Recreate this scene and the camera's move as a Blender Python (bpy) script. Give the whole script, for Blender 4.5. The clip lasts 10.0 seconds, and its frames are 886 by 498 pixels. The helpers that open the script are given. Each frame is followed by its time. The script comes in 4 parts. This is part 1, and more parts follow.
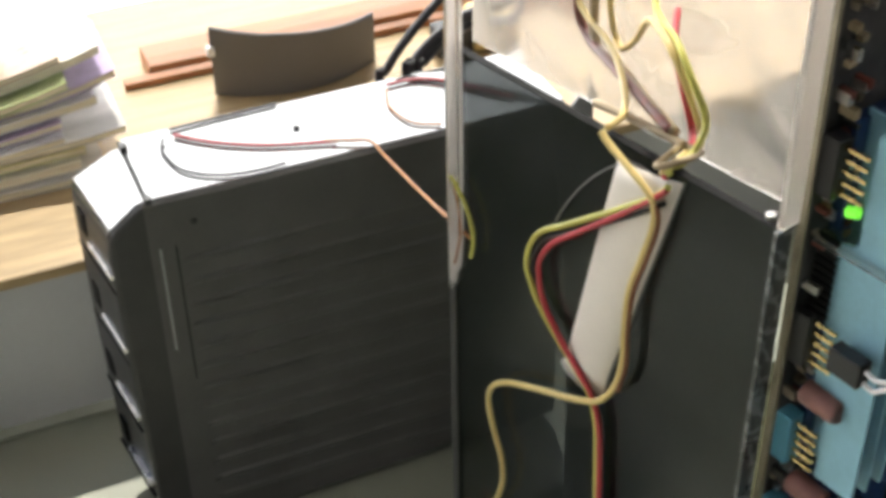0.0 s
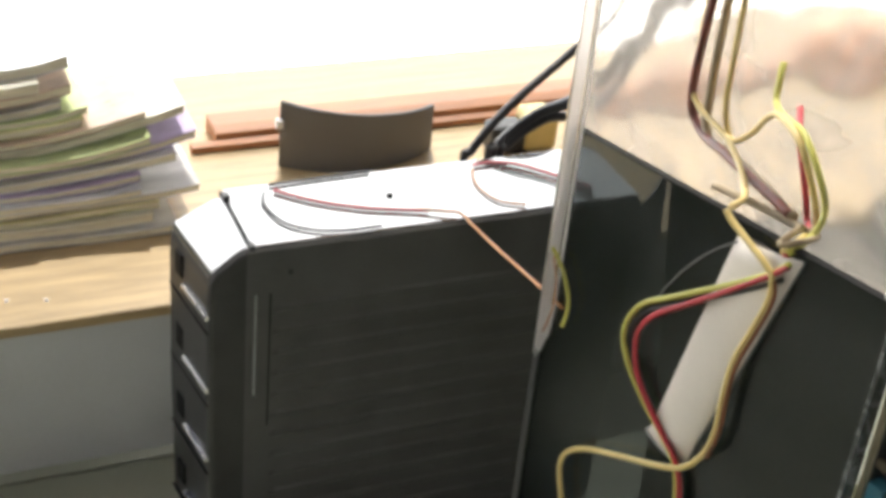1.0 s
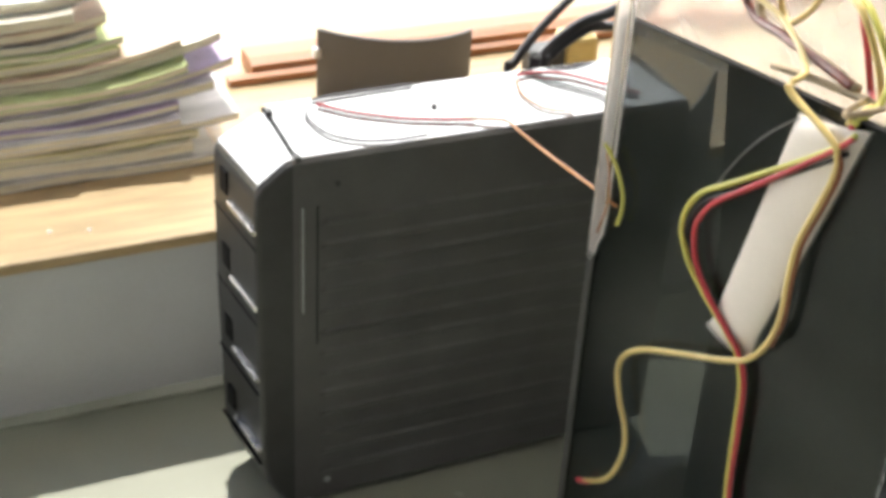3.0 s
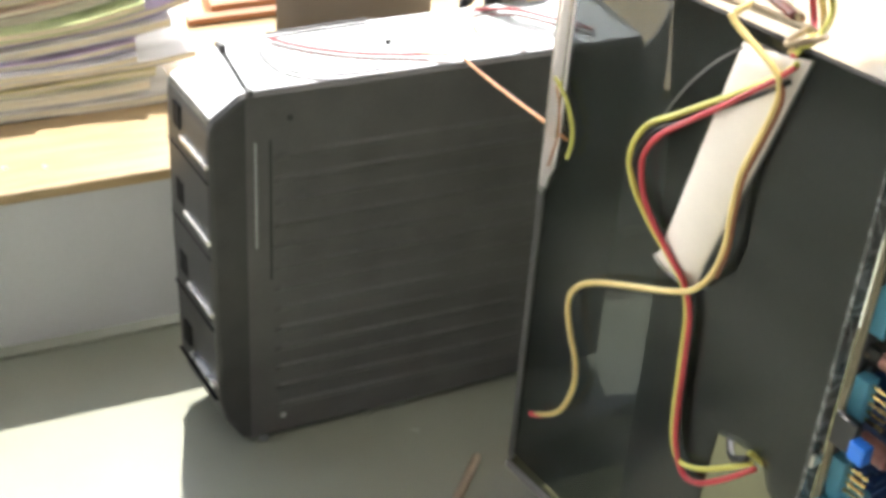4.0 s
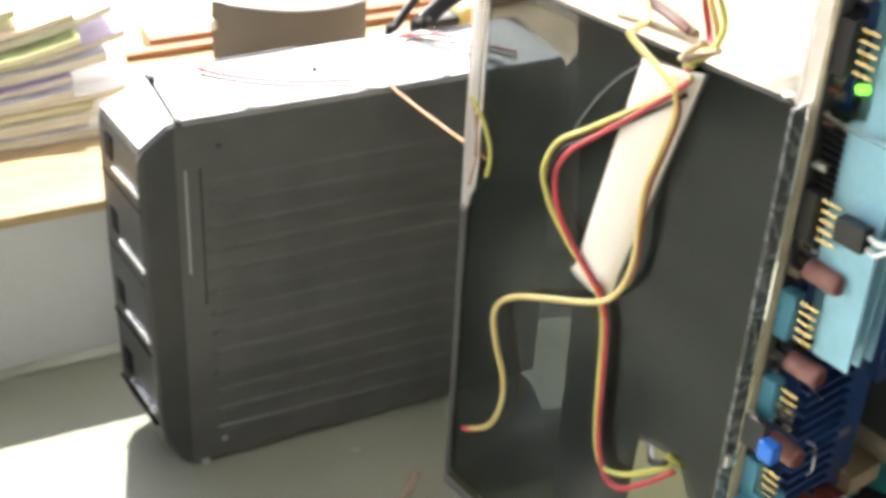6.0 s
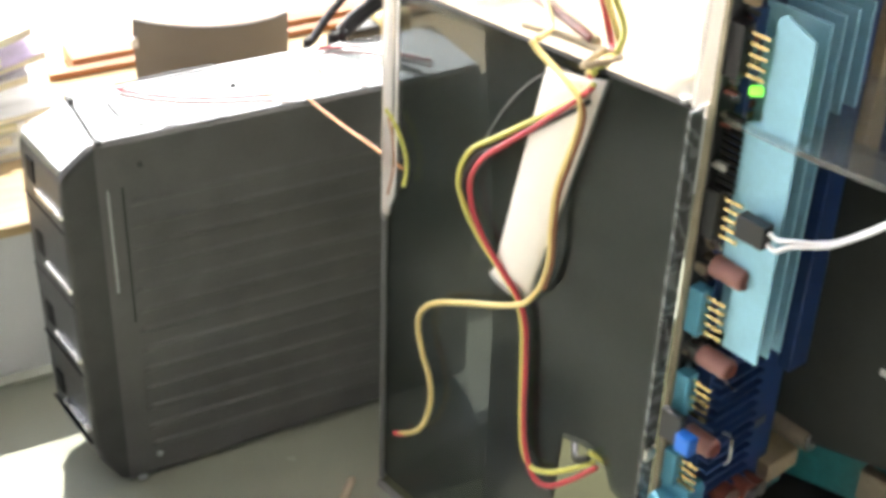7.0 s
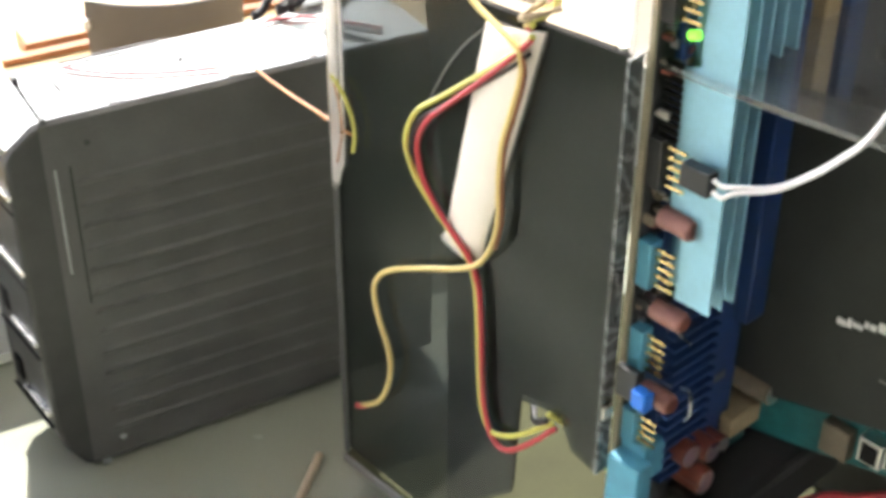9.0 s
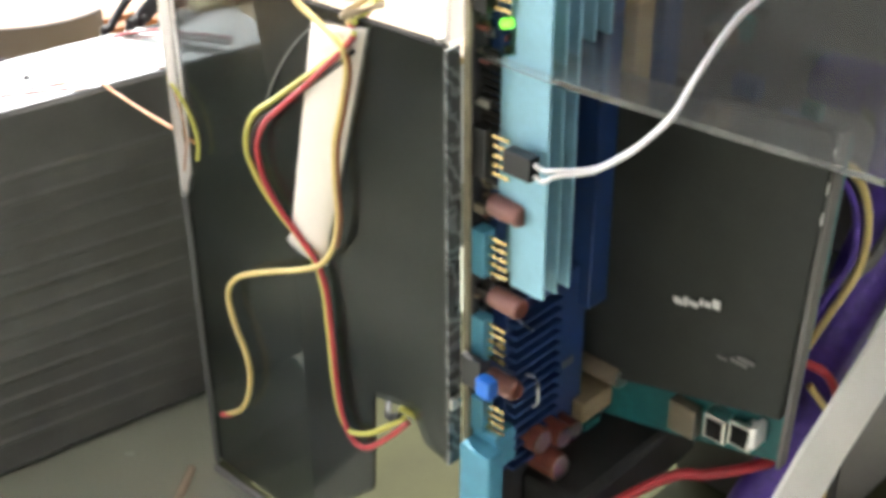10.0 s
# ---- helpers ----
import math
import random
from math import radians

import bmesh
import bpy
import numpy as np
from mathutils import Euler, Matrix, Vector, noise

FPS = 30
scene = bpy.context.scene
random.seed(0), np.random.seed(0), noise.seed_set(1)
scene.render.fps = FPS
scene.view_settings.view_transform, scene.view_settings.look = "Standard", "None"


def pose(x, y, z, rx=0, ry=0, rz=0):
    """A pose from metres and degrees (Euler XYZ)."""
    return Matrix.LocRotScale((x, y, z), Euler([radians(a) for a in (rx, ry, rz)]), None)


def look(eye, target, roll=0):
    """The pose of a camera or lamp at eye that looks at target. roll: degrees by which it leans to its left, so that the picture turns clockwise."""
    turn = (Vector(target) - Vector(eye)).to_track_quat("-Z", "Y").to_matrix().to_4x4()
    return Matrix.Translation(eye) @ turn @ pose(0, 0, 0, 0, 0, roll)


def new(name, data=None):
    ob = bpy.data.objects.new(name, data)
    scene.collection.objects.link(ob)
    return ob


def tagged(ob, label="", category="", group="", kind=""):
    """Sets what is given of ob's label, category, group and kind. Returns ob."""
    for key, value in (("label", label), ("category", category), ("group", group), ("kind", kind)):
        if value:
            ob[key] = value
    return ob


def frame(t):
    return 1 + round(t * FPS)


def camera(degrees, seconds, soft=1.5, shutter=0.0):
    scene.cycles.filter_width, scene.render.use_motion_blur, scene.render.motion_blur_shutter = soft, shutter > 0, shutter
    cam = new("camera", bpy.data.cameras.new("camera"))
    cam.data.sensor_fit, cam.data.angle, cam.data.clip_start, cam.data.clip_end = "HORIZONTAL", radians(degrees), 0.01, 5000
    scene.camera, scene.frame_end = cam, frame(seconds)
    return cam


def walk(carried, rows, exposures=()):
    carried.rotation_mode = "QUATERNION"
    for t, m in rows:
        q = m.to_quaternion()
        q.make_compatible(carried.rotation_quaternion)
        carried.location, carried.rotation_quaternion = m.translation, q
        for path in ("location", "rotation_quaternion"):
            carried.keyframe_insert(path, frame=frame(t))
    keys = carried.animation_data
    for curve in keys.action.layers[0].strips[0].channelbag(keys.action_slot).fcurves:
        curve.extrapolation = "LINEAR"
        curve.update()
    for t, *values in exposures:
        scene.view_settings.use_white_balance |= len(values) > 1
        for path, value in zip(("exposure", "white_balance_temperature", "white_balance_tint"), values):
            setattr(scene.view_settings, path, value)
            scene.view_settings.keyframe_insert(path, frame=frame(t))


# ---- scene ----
cam = camera(34.00, 10.0, 4.2, 0.5)
PATH = [
    (0.0, (-0.0532, -0.3496, 0.3785), (0.0996, 0.02, 0.0785), -1.12),
    (0.5, (-0.0657, -0.3527, 0.3817), (0.0945, 0.0182, 0.0871), 0.79),
    (1.0, (-0.1072, -0.359, 0.3761), (0.0749, 0.025, 0.1127), 5.91),
    (1.5, (-0.1006, -0.3575, 0.3683), (0.0655, 0.0311, 0.101), 1.22),
    (2.0, (-0.0954, -0.3561, 0.3611), (0.0608, 0.0341, 0.0904), -0.83),
    (2.2, (-0.0955, -0.3538, 0.3585), (0.0572, 0.0368, 0.0864), -0.61),
    (3.3, (-0.1172, -0.3648, 0.3493), (0.0592, 0.013, 0.0732), 4.43),
    (3.5, (-0.1079, -0.3663, 0.3434), (0.0645, 0.0068, 0.0587), 4.07),
    (4.0, (-0.1074, -0.3687, 0.3502), (0.0683, 0.0036, 0.0663), 4.18),
    (4.5, (-0.1032, -0.3737, 0.3465), (0.0692, 0.0035, 0.0672), 3.47),
    (5.0, (-0.1077, -0.3721, 0.3518), (0.0694, 0.0027, 0.0722), 3.61),
    (6.5, (-0.0959, -0.3913, 0.3563), (0.0981, -0.0194, 0.0841), 2.76),
    (7.0, (-0.0951, -0.3926, 0.3606), (0.1078, -0.0265, 0.087), 2.26),
    (7.5, (-0.0918, -0.3939, 0.3579), (0.1111, -0.0283, 0.0837), 1.71),
    (8.0, (-0.0913, -0.3949, 0.3581), (0.1106, -0.029, 0.0836), 1.44),
    (8.5, (-0.0868, -0.3969, 0.3548), (0.115, -0.0336, 0.0768), 0.13),
    (9.0, (-0.0844, -0.3971, 0.3522), (0.12, -0.0345, 0.0751), 0.35),
    (9.5, (-0.076, -0.4058, 0.35), (0.1438, -0.0505, 0.0753), 0.5),
    (10.0, (-0.0701, -0.4136, 0.3485), (0.16, -0.0618, 0.0777), -0.48),
]
walk(cam, [(t, look(eye, target, roll)) for t, eye, target, roll in PATH],
     [(0, 0.25), (0.5, 0.35), (1, 0.12), (2.2, 0.12), (3.5, 0.88), (4.5, 1.2), (5.2, 1.3), (6.5, 1.4), (8, 1.4), (10, 1.4)])

SUN_DIR = Vector((-0.257 * math.cos(radians(60)), -0.966 * math.cos(radians(60)), -math.sin(radians(60))))
world = bpy.data.worlds.new("sky")
scene.world = world
world.use_nodes = True
wn = world.node_tree
sky = wn.nodes.new("ShaderNodeTexSky")
sky.sky_type, sky.sun_disc, sky.sun_elevation, sky.sun_rotation = "NISHITA", False, radians(60), radians(15)
bg = wn.nodes["Background"]
wn.links.new(sky.outputs[0], bg.inputs[0])
bg.inputs[1].default_value = 0.15
sun = new("sun", bpy.data.lights.new("sun", "SUN"))
sun.data.energy, sun.data.angle, sun.data.color = 4.0, radians(0.5), (1.0, 0.955, 0.87)
sun.matrix_world = Matrix.Translation((0.3, 1.2, 2)) @ SUN_DIR.to_track_quat("-Z", "Y").to_matrix().to_4x4()


# ---- materials ----
def pbr(name, base, rough=0.5, metal=0.0, vary=0.25, scale=60.0, bump=0.15, fine=900.0, spec=0.5, coat=0.0, island=0.0, stretch=(1, 1, 1), rough_vary=0.12):
    m = bpy.data.materials.new(name)
    m.use_nodes = True
    t, b = m.node_tree, m.node_tree.nodes["Principled BSDF"]
    add, link = t.nodes.new, t.links.new
    co = add("ShaderNodeTexCoord")
    mp = add("ShaderNodeMapping")
    mp.inputs["Scale"].default_value = stretch
    link(co.outputs["Object"], mp.inputs[0])
    n1, n2 = add("ShaderNodeTexNoise"), add("ShaderNodeTexNoise")
    n1.inputs["Scale"].default_value, n1.inputs["Detail"].default_value = scale, 6
    n2.inputs["Scale"].default_value, n2.inputs["Detail"].default_value = fine, 3
    link(mp.outputs[0], n1.inputs[0]), link(mp.outputs[0], n2.inputs[0])
    mixn = add("ShaderNodeMath")
    mixn.operation = "MULTIPLY_ADD"
    link(n2.outputs[0], mixn.inputs[0])
    mixn.inputs[1].default_value = 0.35
    link(n1.outputs[0], mixn.inputs[2])
    ramp = add("ShaderNodeValToRGB")
    ramp.color_ramp.elements[0].position, ramp.color_ramp.elements[1].position = 0.42, 0.92
    ramp.color_ramp.elements[0].color = (*[c * (1 - vary) for c in base], 1)
    ramp.color_ramp.elements[1].color = (*[min(1, c * (1 + vary)) for c in base], 1)
    link(mixn.outputs[0], ramp.inputs[0])
    out = ramp.outputs[0]
    if island:
        info = add("ShaderNodeObjectInfo")
        hsv = add("ShaderNodeHueSaturation")
        mr = add("ShaderNodeMapRange")
        mr.inputs[3].default_value, mr.inputs[4].default_value = 1 - island, 1 + island
        link(info.outputs["Random"], mr.inputs[0]), link(mr.outputs[0], hsv.inputs["Value"]), link(out, hsv.inputs["Color"])
        out = hsv.outputs[0]
    link(out, b.inputs["Base Color"])
    rr = add("ShaderNodeMapRange")
    rr.inputs[3].default_value, rr.inputs[4].default_value = max(0.0, rough - rough_vary), min(1.0, rough + rough_vary)
    link(n1.outputs[0], rr.inputs[0]), link(rr.outputs[0], b.inputs["Roughness"])
    b.inputs["Metallic"].default_value = metal
    b.inputs["Specular IOR Level"].default_value = spec
    b.inputs["Coat Weight"].default_value = coat
    if bump:
        bp = add("ShaderNodeBump")
        bp.inputs["Strength"].default_value, bp.inputs["Distance"].default_value = bump, 0.0006
        link(mixn.outputs[0], bp.inputs["Height"]), link(bp.outputs[0], b.inputs["Normal"])
    return m


def clear(name, tint, rough, ripple, scale):
    m = pbr(name, tint, rough, vary=0.02, bump=0, rough_vary=0.0)
    t, b = m.node_tree, m.node_tree.nodes["Principled BSDF"]
    b.inputs["Transmission Weight"].default_value, b.inputs["IOR"].default_value = 1.0, 1.49
    nz, bp = t.nodes.new("ShaderNodeTexNoise"), t.nodes.new("ShaderNodeBump")
    co = t.nodes.new("ShaderNodeTexCoord")
    t.links.new(co.outputs["Object"], nz.inputs[0])
    nz.inputs["Scale"].default_value, nz.inputs["Detail"].default_value = scale, 1.5
    bp.inputs["Strength"].default_value, bp.inputs["Distance"].default_value = ripple, 0.004
    t.links.new(nz.outputs[0], bp.inputs["Height"]), t.links.new(bp.outputs[0], b.inputs["Normal"])
    return m


def glow(name, col, strength):
    m = bpy.data.materials.new(name)
    m.use_nodes = True
    b = m.node_tree.nodes["Principled BSDF"]
    b.inputs["Base Color"].default_value = (*col, 1)
    b.inputs["Emission Color"].default_value, b.inputs["Emission Strength"].default_value = (*col, 1), strength
    return m


DESK = pbr("desk_laminate", (0.32, 0.335, 0.27), 0.26, rough_vary=0.03, vary=0.04, scale=25, bump=0.05, spec=0.5)
WALLGREY = pbr("grey_wall_paint", (0.54, 0.55, 0.55), 0.75, vary=0.08, scale=18, bump=0.25)
ROOM = pbr("bounce_plaster", (0.74, 0.73, 0.71), 0.9, vary=0.06, scale=3, bump=0.2)
SILLWOOD = pbr("varnished_pale_wood", (0.43, 0.31, 0.155), 0.42, vary=0.28, scale=22, stretch=(1, 9, 9), bump=0.2)
FRAMEWOOD = pbr("orange_wood", (0.40, 0.17, 0.07), 0.5, vary=0.25, scale=30, stretch=(1, 8, 8), bump=0.25)
BLACKMETAL = pbr("black_painted_steel", (0.078, 0.078, 0.075), 0.42, vary=0.25, scale=45, bump=0.10, spec=0.5)
BLACKTOP = pbr("black_gloss_enamel", (0.050, 0.050, 0.050), 0.20, vary=0.2, scale=50, bump=0.05, spec=1.0, coat=1.0, rough_vary=0.06)
BLACKTOP.node_tree.nodes["Principled BSDF"].inputs["Coat IOR"].default_value = 2.2
SHROUD = pbr("black_shroud", (0.032, 0.034, 0.031), 0.50, vary=0.2, scale=60, bump=0.05, spec=0.25)
BLACKPLASTIC = pbr("black_moulded_plastic", (0.036, 0.036, 0.035), 0.46, vary=0.25, scale=80, bump=0.15, spec=0.4, coat=0.1)
# Near-black; on recesses, slots and openings it stands for their inner shade.
RECESS = pbr("recess_black", (0.008, 0.008, 0.008), 0.7, vary=0.2, bump=0.1, spec=0.15)
CHROME = pbr("brushed_silver", (0.72, 0.70, 0.67), 0.28, metal=1.0, vary=0.12, scale=120, bump=0.15)
BACKING = pbr("matt_black_sheet", (0.015, 0.0165, 0.014), 0.65, vary=0.3, scale=25, bump=0.05, spec=0.2)
GREYMETAL = pbr("grey_sheet_metal", (0.34, 0.35, 0.36), 0.42, metal=0.3, vary=0.15, scale=60, bump=0.08)
ACRYLIC = pbr("black_acrylic", (0.011, 0.014, 0.011), 0.20, vary=0.45, scale=22, bump=0.03, fine=260, spec=0.42, rough_vary=0.13)
SAWN = pbr("sawn_acrylic_edge", (0.085, 0.085, 0.08), 0.30, vary=0.95, scale=300, stretch=(1, 0.6, 0.35), bump=1.0, spec=0.6)
st = SAWN.node_tree
wave, sr, sco = st.nodes.new("ShaderNodeTexWave"), st.nodes.new("ShaderNodeValToRGB"), st.nodes.new("ShaderNodeTexCoord")
wave.bands_direction = "DIAGONAL"
wave.inputs["Scale"].default_value, wave.inputs["Distortion"].default_value, wave.inputs["Detail"].default_value = 95, 17, 6
sr.color_ramp.elements[0].position, sr.color_ramp.elements[1].position = 0.45, 0.85
sr.color_ramp.elements[0].color, sr.color_ramp.elements[1].color = (0.045, 0.048, 0.046, 1), (0.20, 0.21, 0.21, 1)
st.links.new(sco.outputs["Object"], wave.inputs[0]), st.links.new(wave.outputs[0], sr.inputs[0])
st.links.new(sr.outputs[0], st.nodes["Principled BSDF"].inputs["Base Color"])
CORNER = pbr("polished_clear_edge", (0.80, 0.76, 0.72), 0.14, metal=0.85, vary=0.25, scale=90, stretch=(1, 1, 0.2), bump=0.25)
FROST = pbr("milky_acrylic", (0.78, 0.74, 0.70), 0.35, vary=0.18, scale=120, stretch=(1, 1, 0.15), bump=0.3)
FROST.node_tree.nodes["Principled BSDF"].inputs["Transmission Weight"].default_value = 0.8
CLEAR = clear("reflection_tinted_acrylic", (0.62, 0.54, 0.47), 0.09, 0.42, 26)
ct = CLEAR.node_tree
# Brown and pale noise tint stands for wavy reflections in the pane.
cmap, cramp, cnz, cco = ct.nodes.new("ShaderNodeMapping"), ct.nodes.new("ShaderNodeValToRGB"), ct.nodes.new("ShaderNodeTexNoise"), ct.nodes.new("ShaderNodeTexCoord")
cmap.inputs["Scale"].default_value = (1, 30, 1)
ct.links.new(cco.outputs["Object"], cmap.inputs[0])
for nd in [n for n in ct.nodes if n.type == "TEX_NOISE" and n.outputs[0].links and n.outputs[0].links[0].to_node.type == "BUMP"]:
    ct.links.new(cmap.outputs[0], nd.inputs[0])
cnz.inputs["Scale"].default_value, cnz.inputs["Detail"].default_value, cnz.inputs["Distortion"].default_value = 28, 3, 0.8
cramp.color_ramp.elements[0].position, cramp.color_ramp.elements[1].position = 0.34, 0.66
cramp.color_ramp.elements[0].color, cramp.color_ramp.elements[1].color = (0.56, 0.52, 0.47, 1), (0.93, 0.92, 0.90, 1)
ct.links.new(cco.outputs["Object"], cnz.inputs[0]), ct.links.new(cnz.outputs[0], cramp.inputs[0])
ct.links.new(cramp.outputs[0], ct.nodes["Principled BSDF"].inputs["Base Color"])
cout = next(n for n in ct.nodes if n.type == "OUTPUT_MATERIAL")
cmix, ctl, cmr = ct.nodes.new("ShaderNodeMixShader"), ct.nodes.new("ShaderNodeBsdfTranslucent"), ct.nodes.new("ShaderNodeMapRange")
ctl.inputs[0].default_value = (0.84, 0.79, 0.72, 1)
cmr.inputs[1].default_value, cmr.inputs[2].default_value, cmr.inputs[3].default_value, cmr.inputs[4].default_value = 0.36, 0.62, 0.36, 0.08
ct.links.new(cnz.outputs[0], cmr.inputs[0]), ct.links.new(cmr.outputs[0], cmix.inputs[0])
ct.links.new(ct.nodes["Principled BSDF"].outputs[0], cmix.inputs[1]), ct.links.new(ctl.outputs[0], cmix.inputs[2]), ct.links.new(cmix.outputs[0], cout.inputs[0])
SHELFCLEAR = clear("clear_shelf_acrylic", (0.93, 0.95, 0.96), 0.05, 0.10, 10)
def grey_veil(m, amount):
    """Mixes a thin, uneven grey diffuse layer into a sheet."""
    t = m.node_tree
    out = next(n for n in t.nodes if n.type == "OUTPUT_MATERIAL")
    mix, dif = t.nodes.new("ShaderNodeMixShader"), t.nodes.new("ShaderNodeBsdfDiffuse")
    nz, mr = t.nodes.new("ShaderNodeTexNoise"), t.nodes.new("ShaderNodeMapRange")
    nz.inputs["Scale"].default_value, nz.inputs["Detail"].default_value = 6, 7
    mr.inputs[1].default_value, mr.inputs[2].default_value = 0.3, 0.75
    mr.inputs[3].default_value, mr.inputs[4].default_value = amount * 0.35, amount * 1.6
    dif.inputs[0].default_value = (0.62, 0.62, 0.60, 1)
    t.links.new(nz.outputs[0], mr.inputs[0]), t.links.new(mr.outputs[0], mix.inputs[0])
    t.links.new(t.nodes["Principled BSDF"].outputs[0], mix.inputs[1]), t.links.new(dif.outputs[0], mix.inputs[2])
    t.links.new(mix.outputs[0], out.inputs[0])


# The grey in the shelf stands for its haze of light.
grey_veil(SHELFCLEAR, 0.11)
# On the panel the grey is dust and smears.
grey_veil(ACRYLIC, 0.013)
wipe = ACRYLIC.node_tree
wmap, wco = wipe.nodes.new("ShaderNodeMapping"), wipe.nodes.new("ShaderNodeTexCoord")
wmap.inputs["Rotation"].default_value, wmap.inputs["Scale"].default_value = (0, radians(28), 0), (2.2, 1, 9)
wipe.links.new(wco.outputs["Object"], wmap.inputs[0])
for nd in [n for n in wipe.nodes if n.type == "TEX_NOISE" and n.outputs[0].links and n.outputs[0].links[0].to_node.type == "MAP_RANGE" and not n.inputs[0].links]:
    wipe.links.new(wmap.outputs[0], nd.inputs[0])
    rng_node = nd.outputs[0].links[0].to_node
    rng_node.inputs[1].default_value, rng_node.inputs[2].default_value, rng_node.inputs[3].default_value, rng_node.inputs[4].default_value = 0.42, 0.72, 0.001, 0.034
at = ACRYLIC.node_tree
aout = next(n for n in at.nodes if n.type == "OUTPUT_MATERIAL")
amix, atr = at.nodes.new("ShaderNodeMixShader"), at.nodes.new("ShaderNodeBsdfTransparent")
atr.inputs[0].default_value = (0.94, 0.99, 1.0, 1)
amix.inputs[0].default_value = 0.30
at.links.new(aout.inputs[0].links[0].from_socket, amix.inputs[1]), at.links.new(atr.outputs[0], amix.inputs[2]), at.links.new(amix.outputs[0], aout.inputs[0])
BASEGREEN = pbr("painted_base_board", (0.052, 0.054, 0.027), 0.8, vary=0.25, scale=30, bump=0.2, spec=0.15)
CREAM = pbr("fibreglass_edge", (0.32, 0.28, 0.19), 0.6, vary=0.2, scale=200, bump=0.3)
PCB = pbr("dark_blue_board", (0.046, 0.046, 0.046), 0.45, vary=0.6, scale=160, bump=0.4, fine=1400)
TEALPCB = pbr("teal_board", (0.012, 0.125, 0.13), 0.4, vary=0.25, scale=200, bump=0.3)
FIN = pbr("pale_blue_anodised", (0.29, 0.54, 0.67), 0.40, vary=0.12, scale=70, bump=0.08, metal=0.25)
DARKBLUE = pbr("navy_plastic", (0.015, 0.044, 0.14), 0.42, vary=0.25, scale=90, bump=0.1)
SKYBLUE = pbr("sky_blue_plastic", (0.08, 0.29, 0.41), 0.45, vary=0.15, scale=120, bump=0.1)
BRIGHTBLUE = pbr("bright_blue_plastic", (0.02, 0.16, 0.62), 0.4, vary=0.12, scale=120, bump=0.08)
GOLD = pbr("gold_plated", (0.85, 0.66, 0.33), 0.25, metal=1.0, vary=0.12, scale=300, bump=0.1)
SALMON = pbr("salmon_sleeve", (0.27, 0.125, 0.105), 0.38, vary=0.2, scale=200, bump=0.15)
MAROON = pbr("maroon_component", (0.16, 0.045, 0.03), 0.35, vary=0.35, scale=200, bump=0.2)
TAN = pbr("tan_plastic", (0.36, 0.28, 0.17), 0.5, vary=0.2, scale=150, bump=0.15)
OLIVE = pbr("brown_chip", (0.16, 0.13, 0.09), 0.5, vary=0.2, scale=200, bump=0.15)
WHITEPL = pbr("white_plastic", (0.85, 0.83, 0.81), 0.42, vary=0.05, scale=60, bump=0.05)
TUBE = pbr("ivory_sleeve", (0.72, 0.66, 0.58), 0.40, vary=0.06, scale=40, bump=0.06, spec=0.4)
GREYPL = pbr("grey_plastic", (0.155, 0.148, 0.142), 0.6, vary=0.08, scale=40, bump=0.15)
YELLOW = pbr("yellow_insulation", (0.66, 0.51, 0.20), 0.38, vary=0.10, scale=150, bump=0.05)
LIME = pbr("lime_yellow_insulation", (0.53, 0.51, 0.11), 0.38, vary=0.10, scale=150, bump=0.05)
RED = pbr("red_insulation", (0.46, 0.042, 0.055), 0.38, vary=0.12, scale=150, bump=0.05)
ORANGE = pbr("orange_insulation", (0.42, 0.185, 0.065), 0.42, vary=0.15, scale=150, bump=0.05)
SHADOWBROWN = pbr("shadow_brown", (0.22, 0.075, 0.028), 0.42, vary=0.15, scale=150, bump=0.05)
BLACKW = pbr("black_insulation", (0.018, 0.018, 0.020), 0.38, vary=0.2, scale=150, bump=0.05)
WHITEW = pbr("white_insulation", (0.88, 0.86, 0.88), 0.42, vary=0.05, scale=150, bump=0.05)
PURPLE = pbr("purple_sleeving", (0.085, 0.04, 0.30), 0.5, vary=0.3, scale=300, bump=0.5)
PENCIL = pbr("pale_wood_stick", (0.42, 0.34, 0.25), 0.6, vary=0.2, scale=150, stretch=(1, 1, 6), bump=0.2)
LED = glow("green_led", (0.20, 0.85, 0.06), 0.8)
SKYGLOW = glow("bright_haze", (1.0, 0.99, 0.97), 3.8)
PAGES = pbr("paper_pages", (0.86, 0.77, 0.61), 0.8, vary=0.25, scale=260, stretch=(0.2, 0.2, 6), bump=0.5)
COVERS = [pbr("cover_" + k, tuple(min(0.85, 0.16 + v * 1.15) for v in c), 0.32, vary=0.35, scale=40, bump=0.1, stretch=(1, 3, 8)) for k, c in (
    ("cream", (0.62, 0.55, 0.42)), ("green", (0.34, 0.42, 0.14)), ("brown", (0.36, 0.24, 0.14)), ("violet", (0.27, 0.20, 0.36)),
    ("grey", (0.34, 0.33, 0.30)), ("yellow", (0.66, 0.54, 0.22)), ("rose", (0.52, 0.26, 0.26)), ("white", (0.76, 0.74, 0.72)))]


# ---- builders ----
def part(name, bm, material, parent=None, label="", smooth=False):
    me = bpy.data.meshes.new(name)
    bmesh.ops.recalc_face_normals(bm, faces=bm.faces[:])
    bm.to_mesh(me)
    bm.free()
    me.materials.append(material)
    if smooth:
        for p in me.polygons:
            p.use_smooth = True
    ob = new(name, me)
    if parent:
        ob.parent = parent
    return tagged(ob, label)


def thing(name, label, category, m=None, group="", kind=""):
    ob = new(name)
    ob.empty_display_size = 0.01
    if m:
        ob.matrix_world = m
    return tagged(ob, label, category, group, kind)


